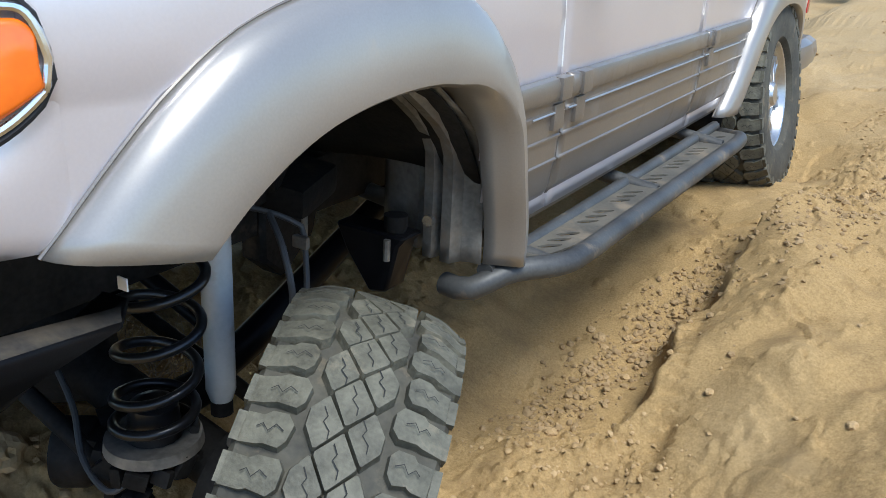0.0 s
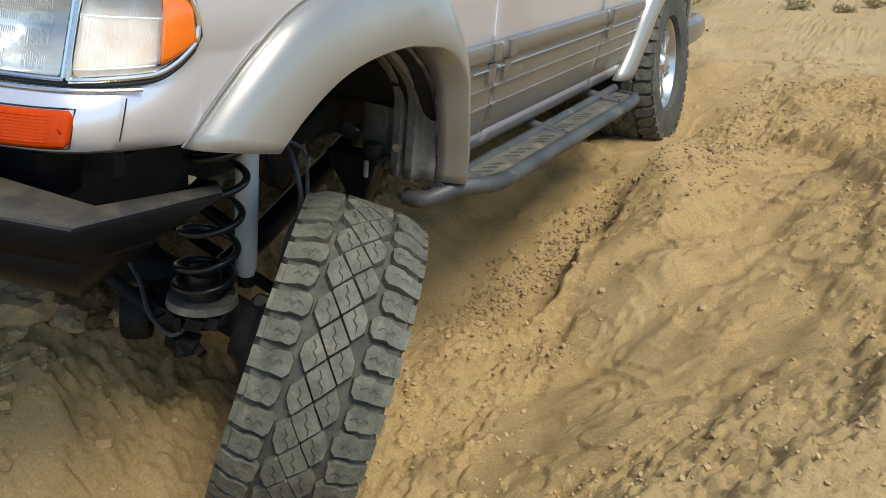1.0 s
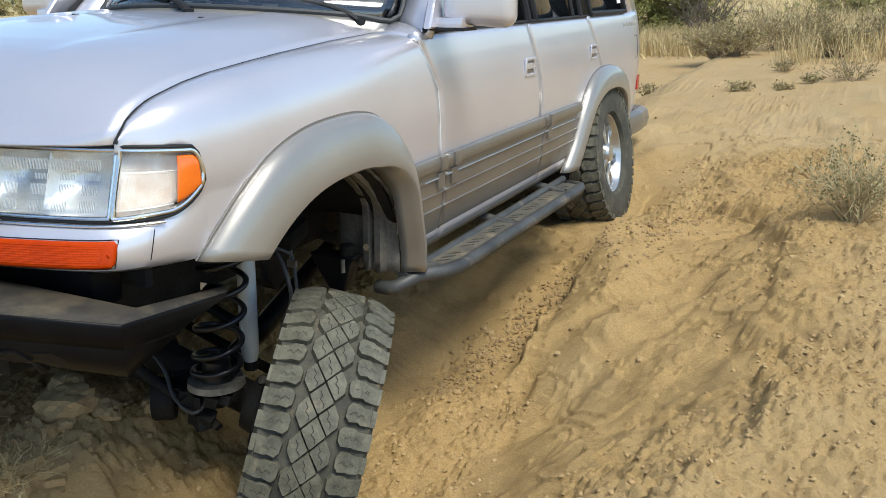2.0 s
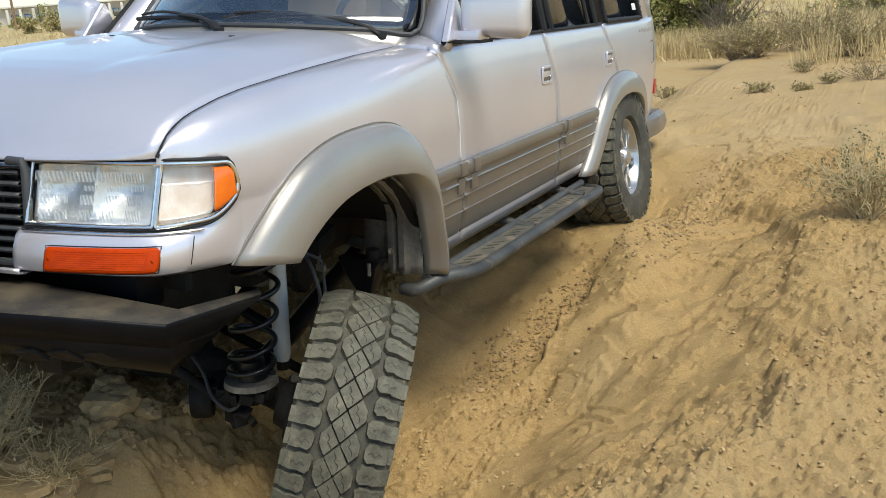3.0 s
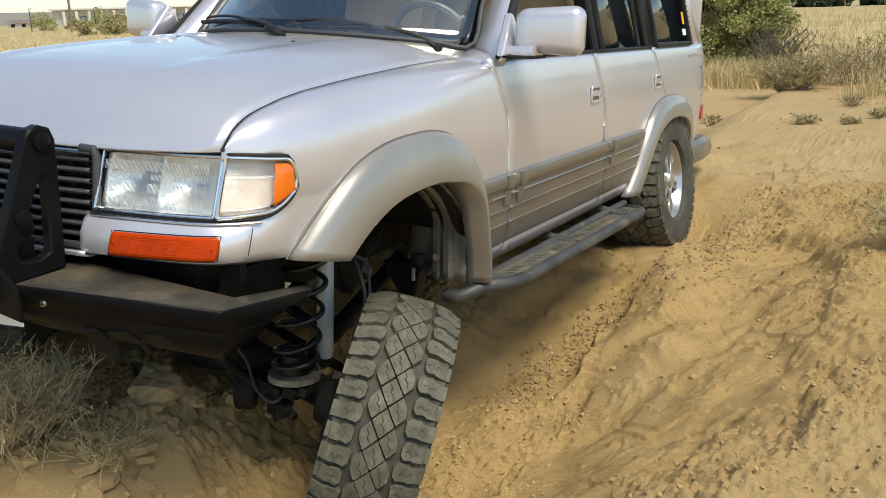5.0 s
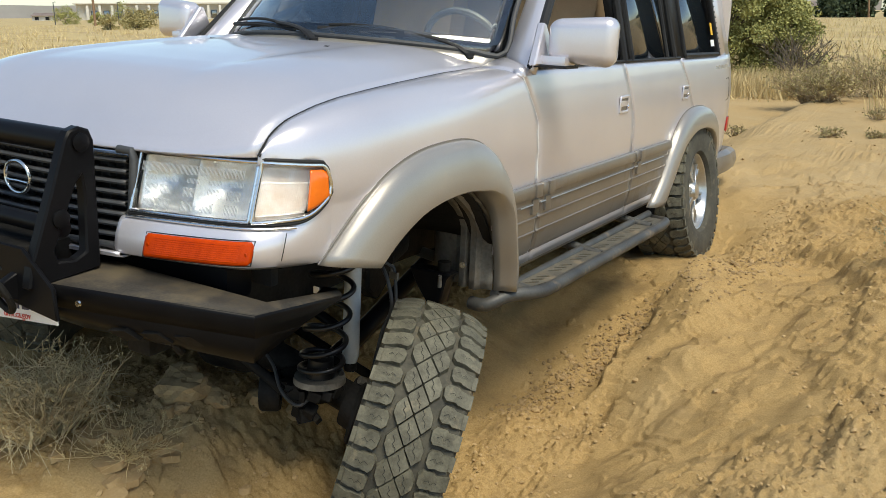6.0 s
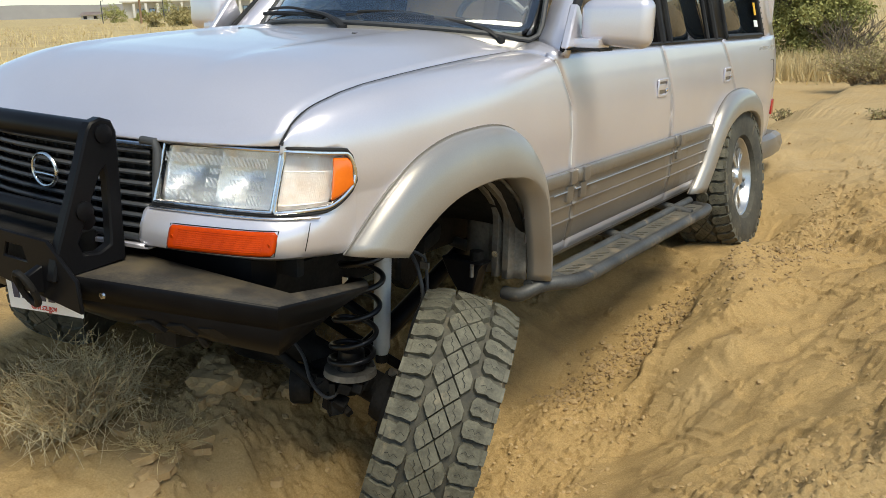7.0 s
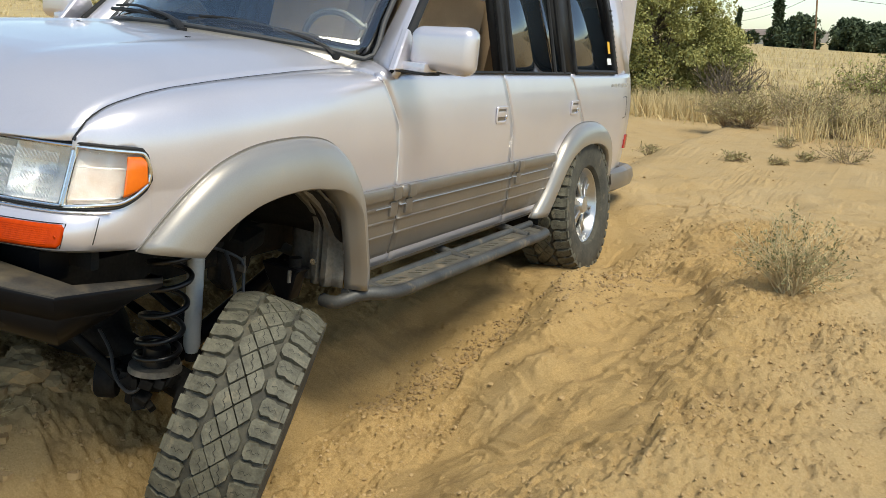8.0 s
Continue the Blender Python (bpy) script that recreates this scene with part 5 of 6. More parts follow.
# wheels
def tread_bm(R, width, seed=1):
    """Lug blocks of an all-terrain tread: zig-zag shoulder lugs and staggered diamond blocks."""
    rng = random.Random(seed)
    bm = bmesh.new()

    def lug(poly, r0, r1, shrink=0.90):
        r1 = r1 + rng.uniform(-0.0016, 0.0008)
        poly = [(w + rng.uniform(-0.0014, 0.0014), a + rng.uniform(-0.0030, 0.0030)) for w, a in poly]
        cw = sum(p[0] for p in poly) / len(poly)
        ca = sum(p[1] for p in poly) / len(poly)
        rings = []
        for r, k in ((r0, 1.0), (r1 - 0.006, shrink + 0.03), (r1, shrink)):
            ring = []
            for w, a in poly:
                w2, a2 = cw + (w - cw) * k, ca + (a - ca) * k
                if abs(cw) < 0.055:
                    a2 += w2 / 0.041 * 0.009
                fall = 0.022 * max(0.0, abs(w2) / (width / 2) - 0.50) ** 2 / 0.25 + 0.004 * (w2 / (width / 2)) ** 2
                ring.append(bm.verts.new((w2, (r - fall) * math.sin(a2), (r - fall) * math.cos(a2))))
            rings.append(ring)
        n = len(poly)
        for p, q in zip(rings, rings[1:]):
            for i in range(n):
                bm.faces.new((p[i], p[(i + 1) % n], q[(i + 1) % n], q[i]))
        bm.faces.new(rings[-1])

    N = 40
    pa = 2 * math.pi / N
    h = width / 2
    r0, r1 = R - 0.020, R
    for i in range(N):
        a = i * pa
        for s in (1, -1):
            o = a
            deep = 0.062 if i % 2 else 0.070
            end = h + (0.003 if i % 2 else -0.004)
            poly = [(s * (deep + 0.012), o - 0.45 * pa), (s * deep, o - 0.24 * pa), (s * (deep + 0.002), o + 0.22 * pa), (s * (deep + 0.014), o + 0.43 * pa), (s * 0.108, o + 0.37 * pa), (s * 0.118, o + 0.43 * pa), (s * end, o + 0.44 * pa), (s * end, o - 0.36 * pa), (s * 0.118, o - 0.33 * pa), (s * 0.108, o - 0.45 * pa)]
            lug(poly if s > 0 else poly[::-1], r0, r1, 0.905)
            wout = h + 0.003
            low = R - (0.060 if i % 2 else 0.046)
            rr = [R - 0.026, R - 0.026, low, low]
            ang = [o - 0.34 * pa, o + 0.38 * pa, o + 0.30 * pa, o - 0.28 * pa]
            base = [bm.verts.new((s * (wout - 0.010), r * math.sin(t), r * math.cos(t))) for r, t in zip(rr, ang)]
            tip = [bm.verts.new((s * (wout + 0.004), r * math.sin(t), r * math.cos(t))) for r, t in zip(rr, ang)]
            for k in range(4):
                bm.faces.new((base[k], base[(k + 1) % 4], tip[(k + 1) % 4], tip[k]))
            bm.faces.new(tip)
    # lozenge blocks between the shoulders, long round the tyre
    M2 = 28
    pb = 2 * math.pi / M2
    for i in range(M2):
        for wc, sh in ((-0.037, 0.5), (0.0, 0.0), (0.037, 0.5)):
            o = (i + sh) * pb
            lo, hi = max(-0.061, wc - 0.036), min(0.061, wc + 0.036)
            poly = [(wc - 0.002, o - 0.478 * pb), (wc + 0.002, o - 0.478 * pb)]
            cut = 0.478 * pb * (1 - (hi - wc) / 0.0365)
            poly += [(hi, o - max(0.03 * pb, cut)), (hi, o + max(0.03 * pb, cut))]
            poly += [(wc + 0.002, o + 0.478 * pb), (wc - 0.002, o + 0.478 * pb)]
            cut = 0.478 * pb * (1 - (wc - lo) / 0.0365)
            poly += [(lo, o + max(0.03 * pb, cut)), (lo, o - max(0.03 * pb, cut))]
            lug(poly, r0, r1 + 0.001, rng.uniform(0.87, 0.90))
    bmesh.ops.recalc_face_normals(bm, faces=bm.faces[:])
    return bm


def sipes_bm(R, width, seed=3):
    """Narrow zig-zag slits across the tops of the tread blocks."""
    rng = random.Random(seed)
    bm = bmesh.new()
    N = 40
    pa = 2 * math.pi / N

    def slit(pts, wide):
        pairs = []
        for i, (w, a) in enumerate(pts):
            p, q = pts[max(0, i - 1)], pts[min(len(pts) - 1, i + 1)]
            d = Vector((q[0] - p[0], (q[1] - p[1]) * R, 0)).normalized()
            pair = []
            for s in (1, -1):
                w2, a2 = w - s * wide * d.y, a + s * wide * d.x / R
                skew = w2 / 0.041 * 0.009 if abs(w2) < 0.066 else 0.0
                fall = 0.022 * max(0.0, abs(w2) / (width / 2) - 0.50) ** 2 / 0.25 + 0.004 * (w2 / (width / 2)) ** 2
                r = R + 0.0024 - fall
                pair.append(bm.verts.new((w2, r * math.sin(a2 + skew), r * math.cos(a2 + skew))))
            pairs.append(pair)
        for p, q in zip(pairs, pairs[1:]):
            bm.faces.new((p[0], q[0], q[1], p[1]))

    for i in range(N):
        a = i * pa
        for s in (1, -1):
            o = a + rng.uniform(-0.04, 0.04) * pa
            slit([(s * w, o + dw * pa) for w, dw in ((0.084, 0.02), (0.097, -0.09), (0.106, 0.09), (0.116, -0.06), (0.124, 0.03))], 0.0009)
    pb = 2 * math.pi / 28
    for i in range(28):
        for wc, sh in ((-0.037, 0.5), (0.0, 0.0), (0.037, 0.5)):
            o = (i + sh) * pb + rng.uniform(-0.03, 0.03) * pb
            wm = wc * 0.82
            slit([(wm + k * 0.0042 + dw, o + k * 0.11 * pb) for k, dw in ((-2.2, 0.0), (-1, 0.004), (0, -0.004), (1, 0.004), (2.2, 0.0))], 0.0010)
    return bm


def wheel(c, axis, ahead_hint, name, label):
    R, w = 0.43, 0.302
    h = w / 2
    ax = Vector(axis).normalized()
    fwd = (Vector(ahead_hint) - ax * Vector(ahead_hint).dot(ax)).normalized()
    upv = ax.cross(fwd)
    if upv.z < 0:
        upv = -upv
    M = Matrix((ax, fwd, upv)).transposed().to_4x4()
    M.translation = Vector(c)
    rim_prof = [(-h * 0.80, 0.222), (-h * 0.84, 0.232), (-h * 0.74, 0.232), (-0.06, 0.195), (0.05, 0.195), (h * 0.74, 0.232), (h * 0.84, 0.232), (h * 0.80, 0.222), (h * 0.66, 0.214), (0.04, 0.180), (-0.06, 0.180)]
    hub = part(name, revolve_bm(rim_prof, 56), ALLOY, truck, label)
    hub.matrix_local = M
    tyre = [(-h * 0.80, 0.225), (-h * 0.98, 0.245), (-h * 1.05, 0.29), (-h * 1.06, 0.335), (-h * 1.02, R - 0.045), (-h * 0.96, R - 0.030), (-h * 0.80, R - 0.026), (-h * 0.4, R - 0.018), (0, R - 0.0175), (h * 0.4, R - 0.018), (h * 0.80, R - 0.026), (h * 0.96, R - 0.030), (h * 1.02, R - 0.045), (h * 1.06, 0.335), (h * 1.05, 0.29), (h * 0.98, 0.245), (h * 0.80, 0.225)]
    part("tyre", revolve_bm(tyre, 90), RUBBER, hub, "dusty chunky off-road tyre")
    part("tread", tread_bm(R, w), TREAD, hub, "worn blocky tread with sand in the grooves")
    tagged(part("tread_siping", sipes_bm(R, w), SIPE, hub), kind="stuff")
    # six broad spokes
    for k in range(6):
        a = 2 * math.pi * k / 6 + 0.3
        out = []
        for r, d in ((0.05, -0.30), (0.12, -0.17), (0.20, -0.14), (0.20, 0.14), (0.12, 0.17), (0.05, 0.30)):
            out.append((0.082 + 0.012 * (r < 0.1), r * math.cos(a + d), r * math.sin(a + d)))
        slot = [(0.082, 0.135 * math.cos(a - 0.05), 0.135 * math.sin(a - 0.05)), (0.082, 0.18 * math.cos(a - 0.05), 0.18 * math.sin(a - 0.05)), (0.082, 0.18 * math.cos(a + 0.05), 0.18 * math.sin(a + 0.05)), (0.082, 0.135 * math.cos(a + 0.05), 0.135 * math.sin(a + 0.05))]
        part("spoke", slab_bm(out, (0.02, 0, 0), 0.004, [slot]), ALLOY, hub)
    part("hub_cap", revolve_bm([(0.03, 0.001), (0.03, 0.066), (0.105, 0.062), (0.125, 0.045), (0.128, 0.001)], 28), ALLOY, hub)
    part("brake_disc", revolve_bm([(0.03, 0.04), (0.03, 0.176), (0.045, 0.176), (0.045, 0.04)], 32), UNDER, hub)
    return hub


STEER = radians(27)
DROOP = radians(15)
fl_axis = Vector((math.cos(STEER) * math.cos(DROOP), math.sin(STEER) * math.cos(DROOP), -math.sin(DROOP)))
wheel((0.825, -0.04, 0.083), fl_axis, (math.sin(STEER), -math.cos(STEER), 0), "wheel", "steered drooping wheel with a worn all-terrain tyre")
fr = wheel((-0.88, -0.08, 0.41), fl_axis, (math.sin(STEER), -math.cos(STEER), 0), "wheel", "alloy wheel with all-terrain tyre")
wheel((0.835, 2.94, 0.450), (math.cos(radians(9)), 0, math.sin(radians(9))), (0, -1, 0), "wheel", "polished alloy wheel with dusty off-road tyre sunk in sand")
wheel((-0.845, 2.93, 0.28), (-math.cos(radians(6)), 0, -math.sin(radians(6))), (0, -1, 0), "wheel", "alloy wheel with all-terrain tyre")
part("rear_axle", tube_bm([(-0.8, 2.93, 0.29), (-0.2, 2.93, 0.345), (-0.1, 2.93, 0.355), (0.1, 2.93, 0.375), (0.8, 2.93, 0.445)], [0.05, 0.05, 0.14, 0.05, 0.05], 14), UNDER, truck)

# ---------------------------------------------------------------- plants
STRAW = material("dry_straw", (0.46, 0.35, 0.17), (0.66, 0.52, 0.27), 0.8, 0, 3, 30, 0)
WEED = material("bleached_weed_stems", (0.36, 0.27, 0.14), (0.66, 0.54, 0.32), 0.85, 0, 9, 40, 0)
TWIG = material("dead_twigs", (0.20, 0.145, 0.085), (0.37, 0.28, 0.17), 0.85, 0, 6, 40, 0)
GREY_LEAF = material("grey_green_leaves", (0.20, 0.19, 0.085), (0.36, 0.325, 0.16), 0.8, 0, 5, 30, 0)
OLIVE = material("olive_scrub_leaves", (0.25, 0.212, 0.085), (0.42, 0.35, 0.155), 0.8, 0, 3, 30, 0)
GREEN = material("dusty_green_leaves", (0.22, 0.225, 0.065), (0.38, 0.36, 0.125), 0.8, 0, 1.5, 12, 0)
DARK_GREEN = material("dark_tree_leaves", (0.035, 0.055, 0.024), (0.075, 0.10, 0.045), 0.8, 0, 0.6, 5, 0)
BARK = material("grey_bark", (0.09, 0.07, 0.05), (0.16, 0.13, 0.10), 0.9, 0, 5, 40, 0.3)
CLOD = material("crumbly_soil_clods", (0.34, 0.228, 0.105), (0.49, 0.34, 0.168), 0.95, 0, 9, 90, 0.4)


def raw(name, verts, faces, mat, parent=None, smooth=False):
    me = bpy.data.meshes.new(name)
    me.from_pydata(verts, [], faces)
    me.materials.append(mat)
    if smooth:
        me.shade_smooth()
    ob = new(name, me)
    if parent:
        ob.parent = parent
    return ob


def add_twig(V, F, pts, r0, r1):
    n = len(pts)
    base = len(V)
    for i, p in enumerate(pts):
        d = (pts[min(i + 1, n - 1)] - pts[max(i - 1, 0)])
        s = d.cross(Vector((0.31, 0.17, 0.93)))
        s = s.normalized() if s.length > 1e-6 else Vector((1, 0, 0))
        u = s.cross(d).normalized()
        r = r0 + (r1 - r0) * i / (n - 1)
        for a in (0, 2.094, 4.189):
            V.append(p + r * (math.cos(a) * s + math.sin(a) * u))
    for i in range(n - 1):
        for k in range(3):
            a, b = base + 3 * i + k, base + 3 * i + (k + 1) % 3
            F.append((a, b, b + 3, a + 3))


def add_leaf(V, F, p, d, size, rng):
    d = d.normalized()
    s = d.cross(Vector((rng.uniform(-1, 1), rng.uniform(-1, 1), rng.uniform(-1, 1))))
    s = s.normalized() if s.length > 1e-6 else Vector((1, 0, 0))
    b = len(V)
    V += [p, p + d * size * 0.5 + s * size * 0.28, p + d * size, p + d * size * 0.5 - s * size * 0.28]
    F.append((b, b + 1, b + 2, b + 3))


def rand_dir(rng, up=0.0):
    while True:
        v = Vector((rng.uniform(-1, 1), rng.uniform(-1, 1), rng.uniform(-1, 1)))
        if 0.05 < v.length < 1:
            v = v.normalized() + Vector((0, 0, up))
            return v.normalized()


def bush(name, x, y, radius, height, seed, twig_mat, leaf_mat, label, stems=40, leaves=900, leaf=0.018, spread=0.9, wild=0.25, r0=0.004, sink=0.02, squash=1.0, fall=0.0):
    """A shrub: branching stems from a root and small leaves along them."""
    rng = random.Random(seed)
    TV, TF, LV, LF = [], [], [], []
    tips = []
    for i in range(stems):
        a = rng.uniform(0, 2 * math.pi)
        out = radius * math.sqrt(rng.uniform(0.02, 1)) * rng.uniform(0.7, 1.25)
        end = Vector((out * math.cos(a), out * math.sin(a) * squash, height * rng.uniform(0.45, 1.1) * (1 - 0.45 * (out / radius / 1.25) ** 2)))
        end.z *= 1 - fall * rng.random()
        start = Vector((rng.uniform(-0.15, 0.15) * radius, rng.uniform(-0.15, 0.15) * radius, -sink))
        ctrl = start.lerp(end, 0.45) + Vector((rng.uniform(-wild, wild) * radius, rng.uniform(-wild, wild) * radius, height * (rng.uniform(0.0, spread * 0.35) + 0.8 * fall)))
        pts = [(1 - t) ** 2 * start + 2 * t * (1 - t) * ctrl + t * t * end for t in (0, 0.17, 0.33, 0.5, 0.67, 0.83, 1)]
        pts = [p + Vector((rng.uniform(-1, 1), rng.uniform(-1, 1), rng.uniform(-1, 1))) * 0.03 * radius * (k > 0) for k, p in enumerate(pts)]
        add_twig(TV, TF, pts, r0, r0 * 0.35)
        tips.append(pts)
        for _ in range(5):
            k = rng.randint(2, 5)
            q = pts[k]
            d = (rand_dir(rng, 0.35) * 0.8 + (pts[k] - pts[k - 1]).normalized() * 0.6).normalized()
            ln = radius * rng.uniform(0.15, 0.42)
            sub = [q, q + d * ln * 0.5 + rand_dir(rng) * ln * 0.10, q + d * ln + rand_dir(rng) * ln * 0.2]
            add_twig(TV, TF, sub, r0 * 0.5, r0 * 0.22)
            tips.append(sub)
    for _ in range(leaves):
        pts = rng.choice(tips)
        k = rng.randint(max(0, len(pts) // 2 - 1), len(pts) - 2)
        p = pts[k].lerp(pts[k + 1], rng.random())
        add_leaf(LV, LF, p, rand_dir(rng, 0.3), leaf * rng.uniform(0.6, 1.4), rng)
    ob = raw(name, TV, TF, twig_mat)
    if leaves:
        raw("leaves", LV, LF, leaf_mat, ob)
    ob.location = (x, y, height_at(x, y))
    return tagged(ob, label, "bush")


bush("dry_tumbleweed", -0.20, -0.68, 0.27, 0.30, 3, WEED, STRAW, "dead straw-coloured tangled tumbleweed on the sand mound", 260, 1600, 0.011, 1.2, 1.1, 0.0027, 0.03, 1.0, 0.95)
bush("dry_tumbleweed", 0.12, -0.60, 0.20, 0.10, 9, STRAW, STRAW, "small flattened dead weed on cracked sand", 60, 300, 0.009, 1.0, 0.6, 0.0018)
bush("dry_tumbleweed", 0.12, 0.18, 0.28, 0.16, 19, TWIG, STRAW, "dry weeds crushed under the bumper", 40, 120, 0.010, 1.0, 0.6, 0.0022)
bush("desert_shrub", 2.31, 1.95, 0.29, 0.36, 5, WEED, GREY_LEAF, "sparse grey-green desert shrub on bare sand", 85, 1900, 0.014, 0.8, 0.3, 0.0030)
for i, (x, y, r, h) in enumerate(((1.27, 6.35, 0.14, 0.10), (2.18, 7.15, 0.34, 0.20), (0.19, 7.35, 0.16, 0.13), (1.85, 6.9, 0.12, 0.09), (1.62, 6.6, 0.12, 0.07), (1.5, 8.0, 0.18, 0.1), (3.1, 7.6, 0.3, 0.2))):
    bush("weed_tuft", x, y, r, h, 40 + i, TWIG, OLIVE, "low dusty weed tuft on bare dirt", 26, 260, 0.022, 0.8, 0.3, 0.004)
for i, (x, y, r, h) in enumerate(((0.75, 9.9, 0.55, 0.42), (1.35, 10.9, 0.85, 0.62), (0.35, 11.0, 0.6, 0.5), (1.95, 9.6, 0.55, 0.40), (2.6, 10.4, 0.6, 0.5), (3.4, 9.8, 0.8, 0.6))):
    bush("scrub_bush", x, y, r, h, 60 + i, TWIG, OLIVE, "dusty olive scrub bush in dry grass", 90, 2600, 0.030, 0.8, 0.3, 0.005)
for i, (x, y, r, h) in enumerate(((2.1, 14.6, 1.0, 0.85), (3.6, 15.5, 1.2, 1.0))):
    bush("dark_bush", x, y, r, h, 80 + i, TWIG, GREEN, "dark green brush among dry grass", 80, 2600, 0.05, 0.8, 0.3, 0.008)
bush("dead_bush", -0.55, 15.6, 0.95, 1.05, 91, BARK, OLIVE, "bare grey branching dead bush", 46, 160, 0.03, 0.9, 0.35, 0.013)


def leafy_tree(name, x, y, height, radius, seed, leaf_mat, label, clumps=60, per=130, leaf=0.09, low=0.1, cone=0.0):
    """A tapered trunk with limbs and a crown of many small leaves in uneven clumps."""
    rng = random.Random(seed)
    z0 = height_at(x, y) - 0.05
    TV, TF, LV, LF = [], [], [], []
    trunk = [Vector((rng.uniform(-0.05, 0.05) * height * (k > 0), rng.uniform(-0.05, 0.05) * height * (k > 0), height * 0.75 * k / 5)) for k in range(6)]
    add_twig(TV, TF, trunk, 0.022 * height, 0.006 * height)
    for c in range(clumps):
        zz = low + (1 - low) * rng.random() ** 0.9
        wide = math.sin(math.pi * min(1, 0.18 + 0.82 * zz)) ** 0.6 if not cone else (1.02 - zz)
        a = rng.uniform(0, 2 * math.pi)
        rr = radius * wide * math.sqrt(rng.uniform(0.15, 1.0)) * rng.uniform(0.75, 1.15)
        ctr = Vector((rr * math.cos(a), rr * math.sin(a), height * zz))
        k = min(5, int(zz * 5))
        add_twig(TV, TF, [trunk[k], trunk[k].lerp(ctr, 0.5) + Vector((0, 0, 0.04 * height)), ctr], 0.006 * height, 0.002 * height)
        size = radius * rng.uniform(0.16, 0.34)
        for _ in range(per):
            d = rand_dir(rng)
            p = ctr + Vector((d.x, d.y, d.z * 0.75)) * size * rng.random() ** 0.4
            add_leaf(LV, LF, p, rand_dir(rng, -0.2), leaf * rng.uniform(0.6, 1.5), rng)
    ob = raw(name, TV, TF, BARK)
    raw("crown", LV, LF, leaf_mat, ob)
    ob.location = (x, y, z0)
    return tagged(ob, label, "tree")


leafy_tree("green_thicket", -2.1, 15.9, 3.1, 1.25, 5, GREEN, "dense dusty green shrub tree behind dry grass", 150, 330, 0.055, 0.0)
leafy_tree("green_thicket", -3.8, 16.2, 3.6, 1.6, 6, GREEN, "tall dusty green shrub tree at the field edge", 150, 300, 0.06, 0.0)
leafy_tree("green_thicket", -1.15, 16.4, 1.7, 0.85, 7, GREEN, "lower dusty green shrub beside dead bush", 80, 300, 0.05, 0.0)
leafy_tree("green_thicket", -5.6, 17.0, 2.6, 1.7, 8, GREEN, "dusty green shrub tree behind the wagon", 90, 220, 0.07, 0.0)
for i in range(30):
    x = -17 + 3.3 * i + random.Random(i).uniform(-1.2, 1.2)
    leafy_tree("roadside_tree", x, 150 + random.Random(i + 50).uniform(-5, 8), random.Random(i + 9).uniform(3.9, 5.4), random.Random(i + 19).uniform(2.6, 3.6), 100 + i, DARK_GREEN, "dark green roadside tree in a far row", 44, 80, 0.55, 0.0)
leafy_tree("roadside_conifer", -19.4, 152, 7.8, 1.4, 140, DARK_GREEN, "tall dark conifer in the far tree row", 46, 60, 0.6, 0.02, 1)
leafy_tree("roadside_conifer", -29.5, 175, 6.4, 0.6, 141, DARK_GREEN, "slim dark cypress by the far houses", 40, 50, 0.5, 0.02, 1)
for i, (x, y, h) in enumerate(((-45, 205, 3.6), (-39, 190, 3.0), (-34, 200, 2.6), (-26, 170, 2.4), (-52, 230, 4))):
    leafy_tree("garden_tree", x, y, h, h * 0.6, 150 + i, DARK_GREEN, "small dark garden tree by far houses", 24, 60, 0.5, 0.05)
for i, (x, y, h) in enumerate(((-118.5, 86.5, 2.6), (-121, 89, 2.0), (-105, 82, 1.6), (-112, 92, 3.0), (-64, 51, 1.3), (-66, 55, 1.6), (-70, 60, 1.9), (-60, 50.5, 1.1), (-58, 53, 1.2))):
    leafy_tree("roadside_shrub", x, y, h, h * 0.85, 170 + i, OLIVE if i > 3 else GREEN, "olive desert shrub on the far plain", 26, 70, 0.16, 0.02)


def grass(name, spots, label, per, h0, h1, lean, seed, width):
    rng = random.Random(seed)
    V, F = [], []
    for x, y, r in spots:
        z = height_at(x, y)
        for _ in range(per):
            a, q = rng.uniform(0, 6.283), r * math.sqrt(rng.random())
            b = Vector((x + q * math.cos(a), y + q * math.sin(a), z - 0.03))
            t = b + Vector((rng.gauss(0, lean), rng.gauss(0, lean), rng.uniform(h0, h1)))
            m = b.lerp(t, 0.55) + Vector((0, 0, 0.04 * h1))
            s = Vector((rng.uniform(-1, 1), rng.uniform(-1, 1), 0)).normalized() * width
            k = len(V)
            V += [b - s, b + s, m + s * 0.7, m - s * 0.7, t]
            F += [(k, k + 1, k + 2, k + 3), (k + 3, k + 2, k + 4)]
    return tagged(raw(name, V, F, STRAW), label, "grass", kind="stuff")


rng = random.Random(77)
band = [(rng.uniform(-6, 5.5), 12.2 + abs(rng.gauss(0, 1.6)) + 0.15 * rng.random(), rng.uniform(0.15, 0.4)) for _ in range(330)]
band += [(rng.uniform(1.4, 6), rng.uniform(8.8, 12.5), rng.uniform(0.1, 0.3)) for _ in range(90)]
band = [(x, y, r) for x, y, r in band if not (x > 0.2 and x < 1.2 and y < 11.5)]
grass("dry_grass", band, "tall pale straw-coloured dry grass", 42, 0.22, 0.50, 0.10, 7, 0.0045)
field = []
for _ in range(1500):
    d = 15 + 110 * rng.random() ** 1.7
    a = rng.uniform(-0.40, 0.42)
    field.append((2.5 + d * math.sin(a), -2 + d * math.cos(a), rng.uniform(0.3, 1.0) * (1 + d / 60)))
